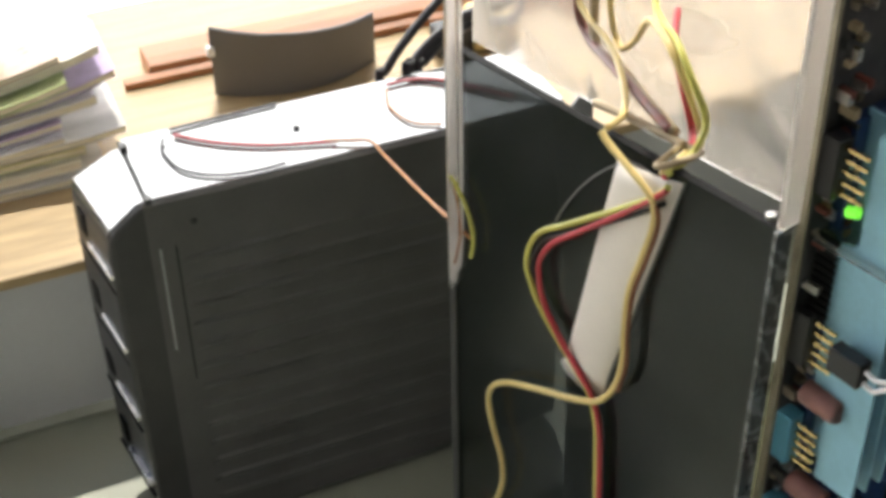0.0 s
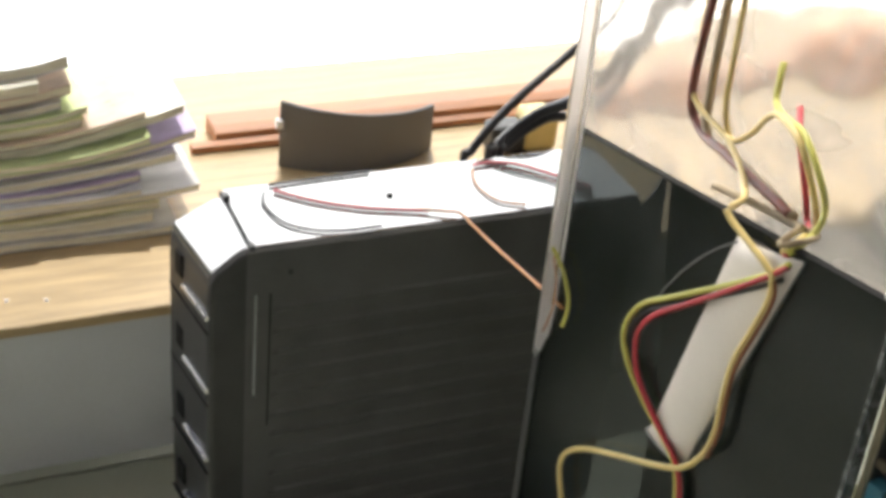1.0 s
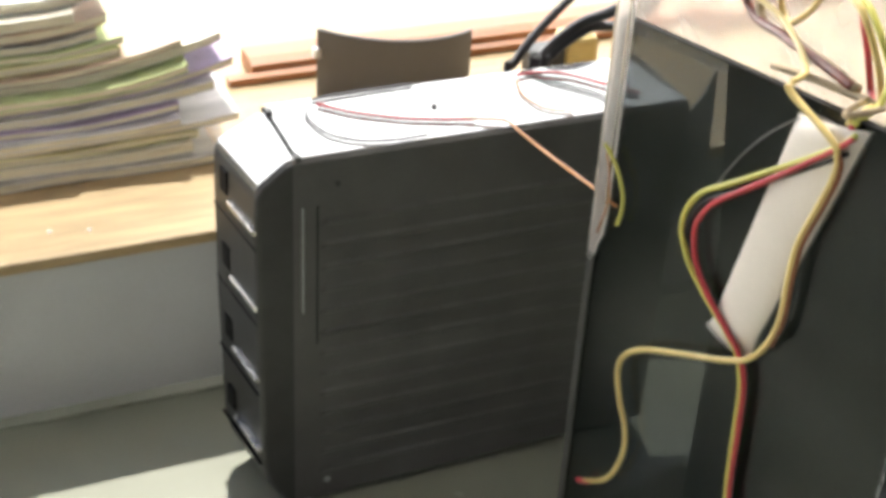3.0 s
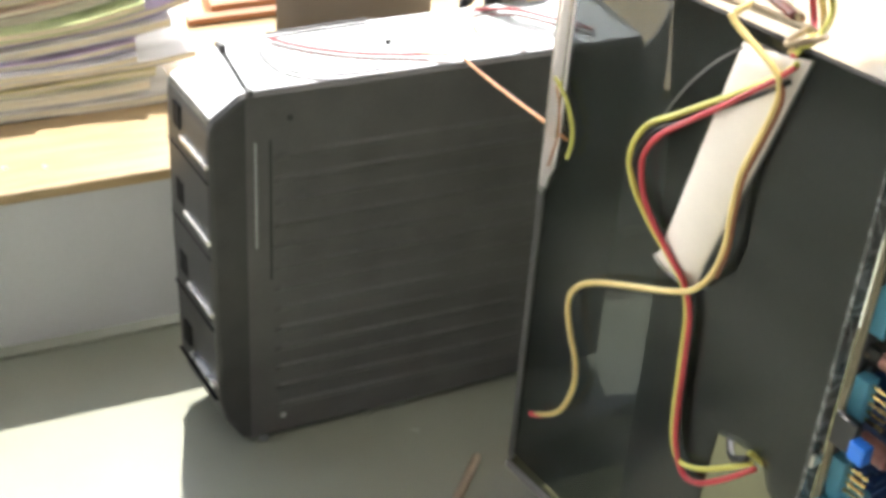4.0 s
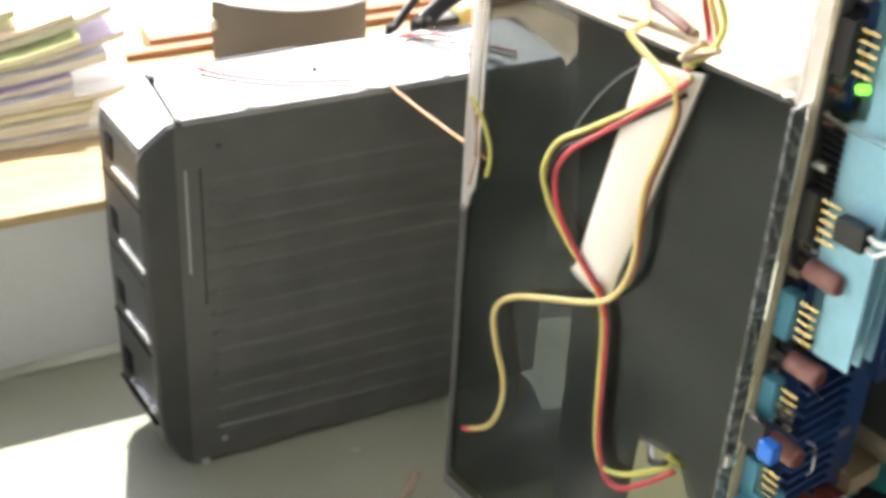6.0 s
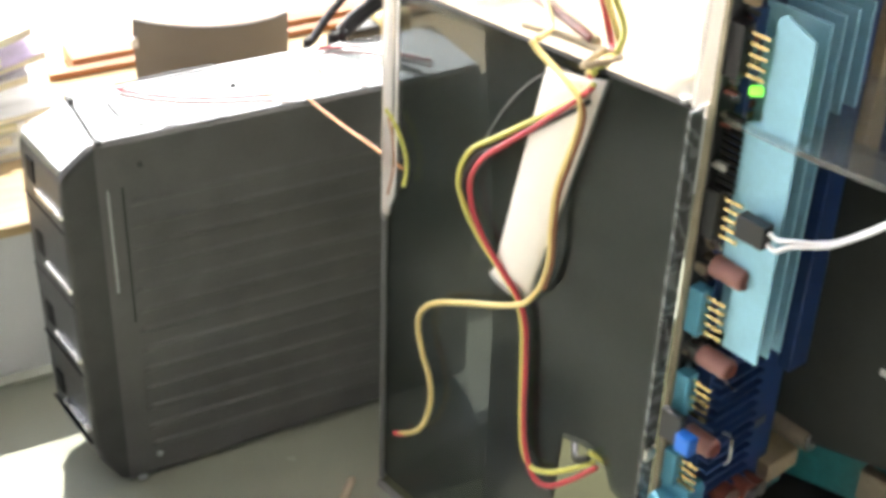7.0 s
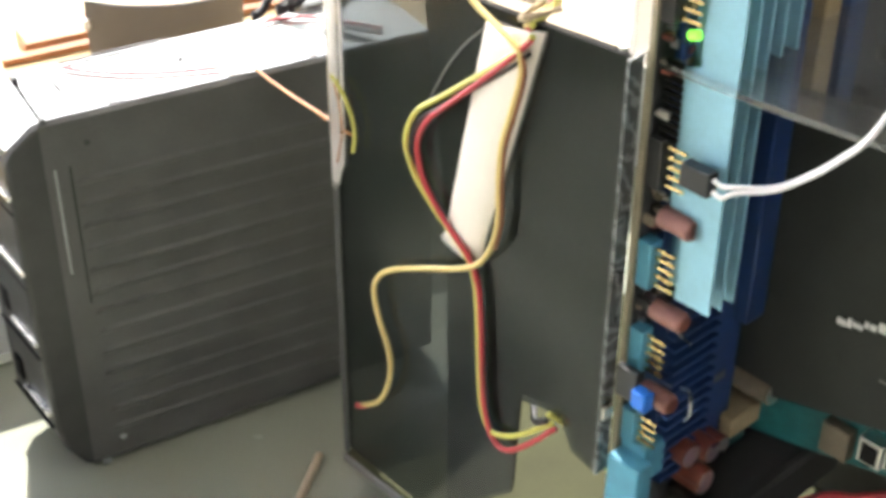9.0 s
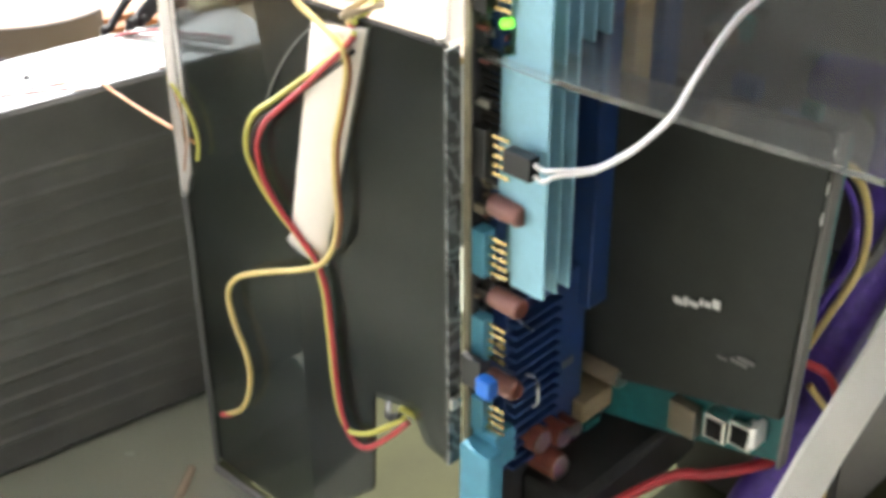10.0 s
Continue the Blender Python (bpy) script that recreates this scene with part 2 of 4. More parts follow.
def bevel(bm, w, seg=2):
    if w:
        bmesh.ops.bevel(bm, geom=bm.edges[:], offset=w, segments=seg, affect="EDGES", profile=0.5, clamp_overlap=True)
    return bm


def box(x0, x1, y0, y1, z0, z1, w=0.0, seg=2):
    bm = bmesh.new()
    bmesh.ops.create_cube(bm, size=1, matrix=Matrix.Translation(((x0 + x1) / 2, (y0 + y1) / 2, (z0 + z1) / 2)) @ Matrix.Diagonal((x1 - x0, y1 - y0, z1 - z0, 1)))
    return bevel(bm, w, seg)


def prism(outline, axis, a, b, w=0.0, shear=None):
    """An outline of two coordinates, drawn out along one axis from a to b."""
    bm = bmesh.new()
    put = {"x": lambda u, v, k: (k, u, v), "y": lambda u, v, k: (u, k, v), "z": lambda u, v, k: (u, v, k)}[axis]
    lo = [bm.verts.new(put(u, v, a)) for u, v in outline]
    hi = [bm.verts.new(put(u, v, b)) for u, v in outline]
    bm.faces.new(lo), bm.faces.new(hi[::-1])
    for i in range(len(outline)):
        j = (i + 1) % len(outline)
        bm.faces.new((lo[i], lo[j], hi[j], hi[i]))
    bmesh.ops.recalc_face_normals(bm, faces=bm.faces[:])
    bevel(bm, w)
    if shear:
        for v in bm.verts:
            v.co = shear(v.co)
    return bm


def smooth_path(pts, steps=7):
    p = [Vector(q) for q in pts]
    p = [p[0] * 2 - p[1]] + p + [p[-1] * 2 - p[-2]]
    out = []
    for i in range(1, len(p) - 2):
        for k in range(steps):
            t = k / steps
            out.append(0.5 * (2 * p[i] + (p[i + 1] - p[i - 1]) * t + (2 * p[i - 1] - 5 * p[i] + 4 * p[i + 1] - p[i + 2]) * t * t + (3 * p[i] - p[i - 1] - 3 * p[i + 1] + p[i + 2]) * t ** 3))
    return out + [p[-2]]


def tube(pts, r, sides=10, steps=7, flat=1.0, bm=None):
    """A round cable along a smooth path, with closed ends."""
    line = smooth_path(pts, steps)
    bm = bm or bmesh.new()
    up, rings = Vector((0.31, 0.2, 0.93)), []
    for i, c in enumerate(line):
        d = (line[min(i + 1, len(line) - 1)] - line[max(i - 1, 0)]).normalized()
        side = d.cross(up).normalized()
        up = side.cross(d).normalized()
        rings.append([bm.verts.new(c + (side * math.cos(a) + up * math.sin(a) * flat) * r) for a in (2 * math.pi * k / sides for k in range(sides))])
    for a, b in zip(rings, rings[1:]):
        for k in range(sides):
            bm.faces.new((a[k], a[(k + 1) % sides], b[(k + 1) % sides], b[k]))
    bm.faces.new(rings[0][::-1]), bm.faces.new(rings[-1])
    return bm


def cyl(r, a, b, sides=20, w=0.0, r2=None):
    """A cylinder from point a to point b."""
    a, b = Vector(a), Vector(b)
    bm = bmesh.new()
    bmesh.ops.create_cone(bm, cap_ends=True, segments=sides, radius1=r, radius2=r if r2 is None else r2, depth=(b - a).length,
                          matrix=Matrix.Translation((a + b) / 2) @ (b - a).to_track_quat("Z", "Y").to_matrix().to_4x4())
    if w:
        rim = [e for e in bm.edges if len(e.link_faces) == 2 and any(len(f.verts) > 4 for f in e.link_faces)]
        bmesh.ops.bevel(bm, geom=rim, offset=w, segments=2, affect="EDGES", profile=0.5)
    return bm


def cable(name, label, pts, r, material, group="", m=None):
    ob = part(name, tube(pts, r), material, None, label, smooth=True)
    if m:
        ob.matrix_world = m
    return tagged(ob, "", "cable", group)


# ---- room ----
def struct(name, bm, material, label):
    return tagged(part(name, bm, material), label, name.split("_")[0], "", "structure")


struct("desk_surface", box(-0.9, 1.0, -0.75, 0.0768, -0.03, 0, 0.002), DESK, "grey-green laminate desk top under the window")
struct("wall_window_lower", box(-1.6, 1.8, 0.077, 0.26, -0.75, 0.066), WALLGREY, "grey painted wall below the wooden window sill")
struct("baseboard", prism([(0.0768, 0.0002), (0.0745, 0.0002), (0.0738, 0.0016), (0.0768, 0.004)], "x", -0.9, 1.0), DESK, "thin sealing strip where desk meets wall")
struct("window_sill", box(-1.6, 1.8, 0.0745, 0.262, 0.0665, 0.0715, 0.0012), SILLWOOD, "pale varnished wooden window sill")
win = thing("window_1", "wide window with an orange wooden frame above the sill", "window", kind="structure")
part("bottom_rail", prism([(0.188, 0.0718), (0.188, 0.0775), (0.194, 0.0792), (0.205, 0.0792), (0.205, 0.0718)], "x", 0.0375, 0.4995, 0.0006), FRAMEWOOD, win)
part("bottom_rail", prism([(0.183, 0.0718), (0.183, 0.0745), (0.1875, 0.0752), (0.1875, 0.0718)], "x", 0.026, 0.4995, 0.0004), FRAMEWOOD, win, "low moulding strip")
# Right jamb is unseen, set close so the shelf reflects less sky.
part("jamb", box(0.50, 0.54, 0.18, 0.22, 0.0718, 1.1, 0.002), FRAMEWOOD, win)
part("jamb", box(-0.90, -0.86, 0.18, 0.22, 0.0718, 1.1, 0.002), FRAMEWOOD, win)
part("head", box(-0.8595, 0.4995, 0.18, 0.22, 1.06, 1.1, 0.002), FRAMEWOOD, win)
struct("wall_window_left", box(-1.6, -0.905, 0.10, 0.26, 0.072, 1.6), ROOM, "unseen plaster wall beside the window")
# Unseen too, brought inward to give the shelf a darker reflection.
struct("wall_window_right", box(0.545, 1.8, 0.10, 0.26, 0.072, 1.6), ROOM, "unseen plaster wall beside the window")
struct("wall_window_top", box(-0.90, 0.54, 0.10, 0.26, 1.105, 1.6), ROOM, "plain plaster wall above the window")
# Unseen room shell, kept pale to bounce fill light onto the dark parts.
struct("wall_back", box(-1.6, 1.8, -2.06, -2.0, -0.75, 1.6), ROOM, "unseen pale room wall that bounces light")
struct("wall_left", box(-1.66, -1.605, -2.0, 0.26, -0.75, 1.6), ROOM, "unseen pale room wall that bounces light")
struct("wall_right", box(1.805, 1.86, -2.0, 0.26, -0.75, 1.6), ROOM, "unseen pale room wall that bounces light")
struct("ceiling", box(-1.66, 1.86, -2.06, 0.26, 1.605, 1.66), ROOM, "unseen pale ceiling that bounces light")
struct("floor", box(-1.66, 1.86, -2.06, 0.26, -0.81, -0.755), SILLWOOD, "wooden floor of the room")
struct("backdrop", box(-4, 4, 1.60, 1.62, -3.5, 1.35), SKYGLOW, "over-bright hazy daylight outside the window")

# ---- black drive enclosure ----
H, DEEP, LONG = 0.1397, 0.037, 0.1345
enc = thing("drive_enclosure", "black ribbed drive tower with four bays on the desk", "enclosure")


def ribbed_side():
    """The side sheet with pressed horizontal ribs between x = 0.0075 and the rear."""
    bm = bmesh.new()
    zs = [0.006, 0.0075]
    for k in range(13):
        c = 0.0155 + k * 0.0084
        zs += [c - 0.0016, c - 0.0007, c + 0.0003, c + 0.0016]
    zs += [0.1245, H - 0.0016, H - 0.0004]
    zs = sorted(zs)
    xs = [-0.0022, 0.0066, 0.0088, 0.03, 0.06, 0.09, 0.12, LONG - 0.01, LONG - 0.008, LONG]
    grid = []
    for x in xs:
        row = []
        for z in zs:
            ph = (z - 0.0155) / 0.0084
            frac = (ph - round(ph)) * 0.0084
            rib = 0.00075 * max(0.0, 1 - abs(frac) / 0.0016) if 0.012 < z < 0.120 else 0.0
            inside = 0.0085 < x < LONG - 0.009
            rib *= 1.0 if x < 0.05 else 0.7
            y = -rib * (1 if inside else 0)
            if z < 0.007 or z > H - 0.001:
                y += 0.0012
            low = 0.0008 + 0.0042 * max(0.0, x) / LONG
            row.append(bm.verts.new((x, y, z if z > 0.0115 else low + (z - 0.006) * (0.0115 - low) / 0.0055)))
        grid.append(row)
    for a, b in zip(grid, grid[1:]):
        for k in range(len(zs) - 1):
            bm.faces.new((a[k], b[k], b[k + 1], a[k + 1]))
    return bm


part("side_panel", ribbed_side(), BLACKMETAL, enc, "black sheet metal with pressed horizontal ribs")
part("body", box(-0.0004, LONG - 0.0005, 0.0016, DEEP, 0.0052, H - 0.0012, 0.0006), BLACKMETAL, enc)
part("top_cover", box(-0.0002, LONG, 0.0013, DEEP, H - 0.0011, H, 0.0004), BLACKTOP, enc, "glossy black top sheet")
BEZ = [(-0.0003, 0.1388), (-0.0040, 0.1378), (-0.0118, 0.1315), (-0.0134, 0.1285), (-0.0138, 0.120), (-0.0140, 0.075), (-0.0130, 0.022), (-0.0110, 0.0130), (-0.0050, 0.0030), (-0.0003, 0.0010)]
bez = part("bezel", prism(BEZ, "y", 0.0001, 0.0350, 0.0017, lambda c: Vector((c.x - (0.13 * c.y if c.x < -0.008 else 0.0), c.y, c.z))), BLACKPLASTIC, enc, "moulded black plastic front with rounded corners")
# Added glossy skin: the top bevel catches window light, the sides stay dark.
CAP = [(-0.0012, 0.1390), (-0.0040, 0.1383), (-0.0121, 0.1319), (-0.0132, 0.1296), (-0.0124, 0.1300), (-0.0116, 0.1310), (-0.0040, 0.1375), (-0.0012, 0.1384)]
part("bevel_gloss_skin", prism(CAP, "y", 0.0022, 0.0338, 0.0002, lambda c: Vector((c.x - (0.13 * c.y if c.x < -0.008 else 0.0), c.y, c.z))), BLACKTOP, bez, "shiny scuffed skin added on the top bevel")
for k, z in enumerate((0.1155, 0.0872, 0.0586, 0.0288)):
    # Shallow black block; the finger recess's shade is only its colour.
    part("bay_recess", prism([(0.0222, z + 0.0022), (0.0275, z + 0.0022), (0.0275, z + 0.0105), (0.0222, z + 0.0105)], "x", -0.0143, -0.0130, 0, lambda c: Vector((c.x - 0.13 * c.y, c.y, c.z))), RECESS, bez, "dark finger recess")
    part("handle_bar", prism([(0.0012, z - 0.0009), (0.0212, z - 0.0009), (0.0219, z), (0.0212, z + 0.0009), (0.0012, z + 0.0009)], "x", -0.0147, -0.0130, 0.0002, lambda c: Vector((c.x - 0.13 * c.y, c.y, c.z))), CHROME, bez, "slim silver bay handle")
    part("bay_gap", prism([(0.0012, z - 0.0062), (0.0335, z - 0.0062), (0.0335, z - 0.0057), (0.0012, z - 0.0057)], "x", -0.0142, -0.0130, 0, lambda c: Vector((c.x - 0.13 * c.y, c.y, c.z))), RECESS, bez)
part("seam_clip", box(-0.0012, 0.0008, 0.0005, 0.0036, 0.1362, H + 0.0006, 0.0004), BLACKPLASTIC, enc)
part("seam_clip", box(-0.0016, 0.0008, 0.0300, 0.0335, 0.1372, H + 0.0014, 0.0004), BLACKPLASTIC, enc)
part("seam", box(-0.0011, -0.0004, 0.001, 0.037, H - 0.003, H - 0.0004), RECESS, enc)
part("side_strip", box(0.0005, 0.0012, -0.0005, 0.0008, 0.0835, 0.1225, 0.0002), GREYMETAL, enc, "narrow grey strip along the side")
part("groove", box(0.0054, 0.0059, -0.0001, 0.0006, 0.070, 0.1225), RECESS, enc)
part("screw", cyl(0.0011, (0.0515, 0.0204, H), (0.0515, 0.0204, H + 0.0006), 14), RECESS, enc)
for x in (0.006, LONG - 0.012):
    part("foot", cyl(0.0048, (x, 0.0082, 0), (x, 0.0082, 0.0062), 18, 0.0006), BLACKPLASTIC, enc)
    part("foot", cyl(0.0048, (x, DEEP - 0.006, 0), (x, DEEP - 0.006, 0.0062), 18, 0.0006), BLACKPLASTIC, enc)
part("seam_clip", box(0.0010, 0.0040, -0.0004, 0.0030, 0.0006, 0.0030, 0.0003), GREYMETAL, enc, "small bent metal tab")
brk = part("rear_bracket", prism([(0.1347, 0.0900), (0.1347, 0.1350), (0.1400, 0.1412), (0.1434, 0.1500), (0.1455, 0.1178), (0.1424, 0.1110), (0.1385, 0.0900)], "y", 0.0, 0.0010), GREYMETAL, enc, "plain grey metal rear bracket")
part("slot", prism([(0.1354, 0.1160), (0.1368, 0.1160), (0.1386, 0.1272), (0.1370, 0.1276)], "y", -0.0002, 0.0006), RECESS, brk, "narrow dark slot")
part("rivet", cyl(0.0012, (0.0095, -0.0005, 0.0105), (0.0095, 0.001, 0.0105), 12, 0.0003), GREYMETAL, enc)
part("rivet", cyl(0.0010, (0.012, -0.0005, 0.1295), (0.012, 0.001, 0.1295), 12, 0.0003), BLACKPLASTIC, enc)

# ---- open acrylic computer case: s along the panel, e to its right ----
CASE = pose(0.0733, -0.052, 0, 0, 0, -77.24)
NB = 0.1118
case = thing("acrylic_case", "home-made open computer case of black and clear acrylic", "computer case", CASE)
shear_plate = lambda c: Vector((c.x, c.y - 0.0025 * c.x / NB, c.z))
PANEL = [(0.0, 0.0190), (0.0400, 0.0195), (0.0600, 0.0350), (0.0798, 0.0540), (0.0818, 0.0912), (0.0905, 0.0936), (0.0985, 0.0948), (0.1030, 0.0862), (0.1118, 0.0845), (0.1118, 0.2086), (0.0, 0.1995)]
part("side_panel", prism(PANEL, "y", 0.0, 0.0013, 0, shear_plate), ACRYLIC, case, "smoked black acrylic sheet with a rough cut-out")
# Added dark strip that covers the panel's sky-reflecting top face.
part("panel_rim", prism([(0.0, 0.1996), (NB, 0.2087), (NB, 0.2090), (0.0, 0.1999)], "y", -0.0001, 0.0022, 0, shear_plate), RECESS, case, "dark top edge")
part("backing_sheet", prism([(0.0500, 0.0285), (0.0600, 0.0358), (0.0794, 0.0548), (0.0814, 0.0920), (0.0905, 0.0944), (0.0992, 0.0956), (0.1036, 0.0870), (0.1115, 0.0853), (0.1115, 0.2084), (0.0385, 0.2024), (0.0460, 0.1560), (0.0495, 0.1100)], "y", 0.0015, 0.0021, 0, shear_plate), BACKING, case, "matt black sheet behind the smoked panel")
edge = part("sawn_edge", box(NB + 0.0002, NB + 0.0012, -0.0030, 0.0018, 0.0845, 0.2084, 0.0002), SAWN, case, "rough sawn acrylic edge")
part("edge_screw", box(NB + 0.0010, NB + 0.0022, -0.0028, 0.0012, 0.1036, 0.1078, 0.0005), CHROME, edge, "bright metal screw head")
part("edge_screw", cyl(0.0012, (NB - 0.003, -0.0005, 0.2086), (NB - 0.003, -0.0005, 0.2101), 12, 0.0003), CHROME, edge, "small screw")
# Pale upper length, tapered to a point where the strip's bright reflection fades.
part("corner_strip", prism([(-0.0008, 0.1235), (0.0010, 0.1225), (0.0024, 0.1290), (0.0042, 0.1330), (0.0050, 0.1420), (0.0050, 0.36), (-0.0008, 0.36)], "y", -0.0014, -0.0004), FROST, case, "milky corner strip tapered where its bright reflection fades")
# Bright metal lines stand for glints along the strip's edges.
for c0, c1 in ((-0.0009, -0.0002), (0.0042, 0.0049)):
    part("strip_edge", box(c0, c1, -0.0019, -0.0015, 0.1440, 0.36, 0.0001), CORNER, case, "metal line standing for an edge glint")
# Same strip lower down, coloured dark for the darkness it reflects.
part("corner_strip", box(-0.0008, 0.0016, -0.0014, -0.0004, 0.0172, 0.1258, 0.0003), BLACKMETAL, case, "lower corner strip coloured dark for its dim reflection")
up = part("upper_pane", prism([(-0.0340, 0.1760), (NB - 0.0004, 0.1880), (NB - 0.0004, 0.36), (-0.0340, 0.36)], "y", 0.0320, 0.0334), CLEAR, case, "cloudy acrylic upper pane with wavy reflections tinted in")
up.visible_shadow = False
part("near_post", box(NB + 0.0010, NB + 0.0026, -0.0034, 0.0016, 0.2100, 0.36, 0.0004), FROST, case, "polished upright edge")
sh = part("front_shelf", prism([(NB + 0.0032, 0.0052), (NB + 0.03, 0.0066), (NB + 0.055, 0.0100), (NB + 0.101, 0.0161), (NB + 0.13, 0.0185), (NB + 0.13, 0.26), (NB + 0.0032, 0.26)], "z", 0.2045, 0.2062), SHELFCLEAR, case, "clear acrylic shelf with its hazy reflection put in as grey")
sh.visible_shadow = False
bs = part("base_sheet", box(0.0, 0.24, -0.0012, 0.16, 0.0128, 0.0168, 0.0003), BASEGREEN, case, "pale grey-green base board")
part("base_edge", box(0.0, 0.24, -0.0024, -0.0014, 0.0138, 0.0168), GREYPL, case)
for s, e in ((0.03, 0.03), (0.23, 0.002), (0.006, 0.15), (0.23, 0.15)):
    part("foot", cyl(0.004, (s, e, 0), (s, e, 0.0127), 16), BLACKPLASTIC, case)

sleeve = bmesh.new()
rows = []
for i in range(13):
    t = i / 12
    sc, zc, half = 0.0572 + 0.0183 * t, 0.1290 + 0.0740 * t, 0.0081 + 0.0027 * t
    row = []
    for k in range(15):
        a = math.pi * k / 14
        zz = zc + (0.0032 * (math.cos(a)) if i == 0 else 0) - 0.0022 * math.cos(a)
        row.append(sleeve.verts.new((sc - half * math.cos(a), 0.0004 - 0.0025 * sc / NB - 0.0020 * math.sin(a), zz)))
    rows.append(row)
for a, b in zip(rows, rows[1:]):
    for k in range(14):
        sleeve.faces.new((a[k], a[k + 1], b[k + 1], b[k]))
sl = part("cable_sleeve", sleeve, TUBE, None, "pale ivory plastic sleeve fixed to the black panel", smooth=True)
sl.matrix_world = CASE
sm = sl.modifiers.new("wall", "SOLIDIFY")
sm.thickness = 0.0008
low = bmesh.new()
tube([(0.0572 - 0.0081 * math.cos(a), 0.0002 - 0.0013 - 0.0020 * math.sin(a), 0.1290 + 0.0010 * math.cos(a)) for a in (math.pi * (k + 0.4) / 10.8 for k in range(11))], 0.00040, 8, 3, bm=low)
part("lower_rim", low, FROST, sl, "thicker cut lower rim", smooth=True)
tagged(sl, "", "sleeve")

# ---- cables on the panel ----
OFF = -0.0019


def on_panel(pts, off=OFF):
    return [(s, off - 0.0025 * s / NB, z) for s, z in pts]


G1 = "loose power wires"
HANG = [(0.0622, 0.2076), (0.0650, 0.2057), (0.0778, 0.2007), (0.0808, 0.1970), (0.0807, 0.1915), (0.0780, 0.1815), (0.0750, 0.1709), (0.0744, 0.1595), (0.0746, 0.1490), (0.0725, 0.1396), (0.0670, 0.1308), (0.0580, 0.1246), (0.0437, 0.1172), (0.0297, 0.1094), (0.0227, 0.1028), (0.0207, 0.0959), (0.0233, 0.0866), (0.0270, 0.0789), (0.0280, 0.0704), (0.0255, 0.0607), (0.0209, 0.0533), (0.0130, 0.0469)]
cable("power_wire", "yellow insulated wire hanging in a bent loop with a free end", on_panel(HANG, -0.0032), 0.00088, YELLOW, G1, CASE)
# Thin brown tube stands for the yellow wire's shadow and mirror image.
cable("power_wire", "dark brown line standing for the yellow wire's shadow", on_panel([(x + 0.0011, z - 0.0005) for x, z in HANG[2:10]], -0.0031), 0.00058, SHADOWBROWN, G1, CASE)
cable("wire_tip", "reddish bare end of the yellow wire", on_panel([(0.0150, 0.0481), (0.0122, 0.0461), (0.0100, 0.0452)], -0.0032), 0.0009, RED, "", CASE)
LOOP = [(0.0835, 0.2041), (0.0808, 0.2006), (0.0763, 0.1964), (0.0668, 0.1883), (0.0504, 0.1748), (0.0411, 0.1673), (0.0367, 0.1603), (0.0356, 0.1543), (0.0369, 0.1503), (0.0407, 0.1447), (0.0485, 0.1384), (0.0561, 0.1339), (0.0625, 0.1288), (0.0656, 0.1209), (0.0667, 0.1076), (0.0679, 0.0896), (0.0695, 0.0800), (0.0732, 0.0749), (0.0807, 0.0779), (0.0894, 0.0853), (0.0975, 0.0936)]
cable("power_wire", "lime-yellow insulated wire looping over the black panel", on_panel(LOOP, -0.0022), 0.00080, LIME, G1, CASE)
cable("power_wire", "black wire between the lime and red wires", on_panel([(x + 0.0012, z - 0.0020) for x, z in LOOP[1:9]], -0.0016), 0.00060, BLACKW, G1, CASE)
cable("power_wire", "red insulated wire looping over the black panel", on_panel([(0.0835, 0.2035), (0.0801, 0.1996), (0.0747, 0.1942), (0.0652, 0.1849), (0.0541, 0.1745), (0.0455, 0.1662), (0.0412, 0.1588), (0.0409, 0.1532), (0.0433, 0.1461), (0.0499, 0.1392), (0.0576, 0.1338), (0.0634, 0.1294), (0.0670, 0.1218), (0.0682, 0.1086), (0.0692, 0.0906), (0.0711, 0.0790), (0.0754, 0.0722), (0.0815, 0.0733), (0.0900, 0.0817), (0.0989, 0.0927)], -0.0024), 0.00080, RED, G1, CASE)
cable("power_wire", "short dull yellow wire behind the cut-out", [(0.0955, -0.004, 0.0955), (0.1000, 0.0015, 0.0900), (0.1050, 0.004, 0.0840), (0.1090, 0.008, 0.076), (0.11, 0.014, 0.060), (0.108, 0.02, 0.0185)], 0.0009, LIME, G1, CASE)
cable("power_wire", "black wire passing through the cut-out", [(0.0700, 0.010, 0.095), (0.0820, 0.004, 0.0880), (0.0905, -0.004, 0.0900), (0.0960, -0.005, 0.0940)], 0.0010, BLACKW, G1, CASE)
cable("thin_wire", "thin dark grey wire beside the sleeve", on_panel([(0.0440, 0.1700), (0.0458, 0.1745), (0.0516, 0.1842), (0.0596, 0.1941), (0.0694, 0.2021), (0.0780, 0.2030)], -0.0006), 0.00025, GREYPL, "", CASE)
cable("power_wire", "short lime-yellow wire end beside the corner strip", on_panel([(0.0020, 0.1625), (0.0050, 0.1606), (0.0084, 0.1574), (0.0117, 0.1516), (0.0123, 0.1462), (0.0112, 0.1410)], -0.0024), 0.0006, LIME, G1, CASE)
cable("thin_wire", "thin orange wire end beside the corner strip", on_panel([(0.0030, 0.1600), (0.0052, 0.1540), (0.0060, 0.1460), (0.0046, 0.1390), (0.0032, 0.1340)], -0.0022), 0.0003, ORANGE, "", CASE)
tied = thing("wire_bundle", "tangled yellow and red wires tied at the panel edge", "wires", CASE)
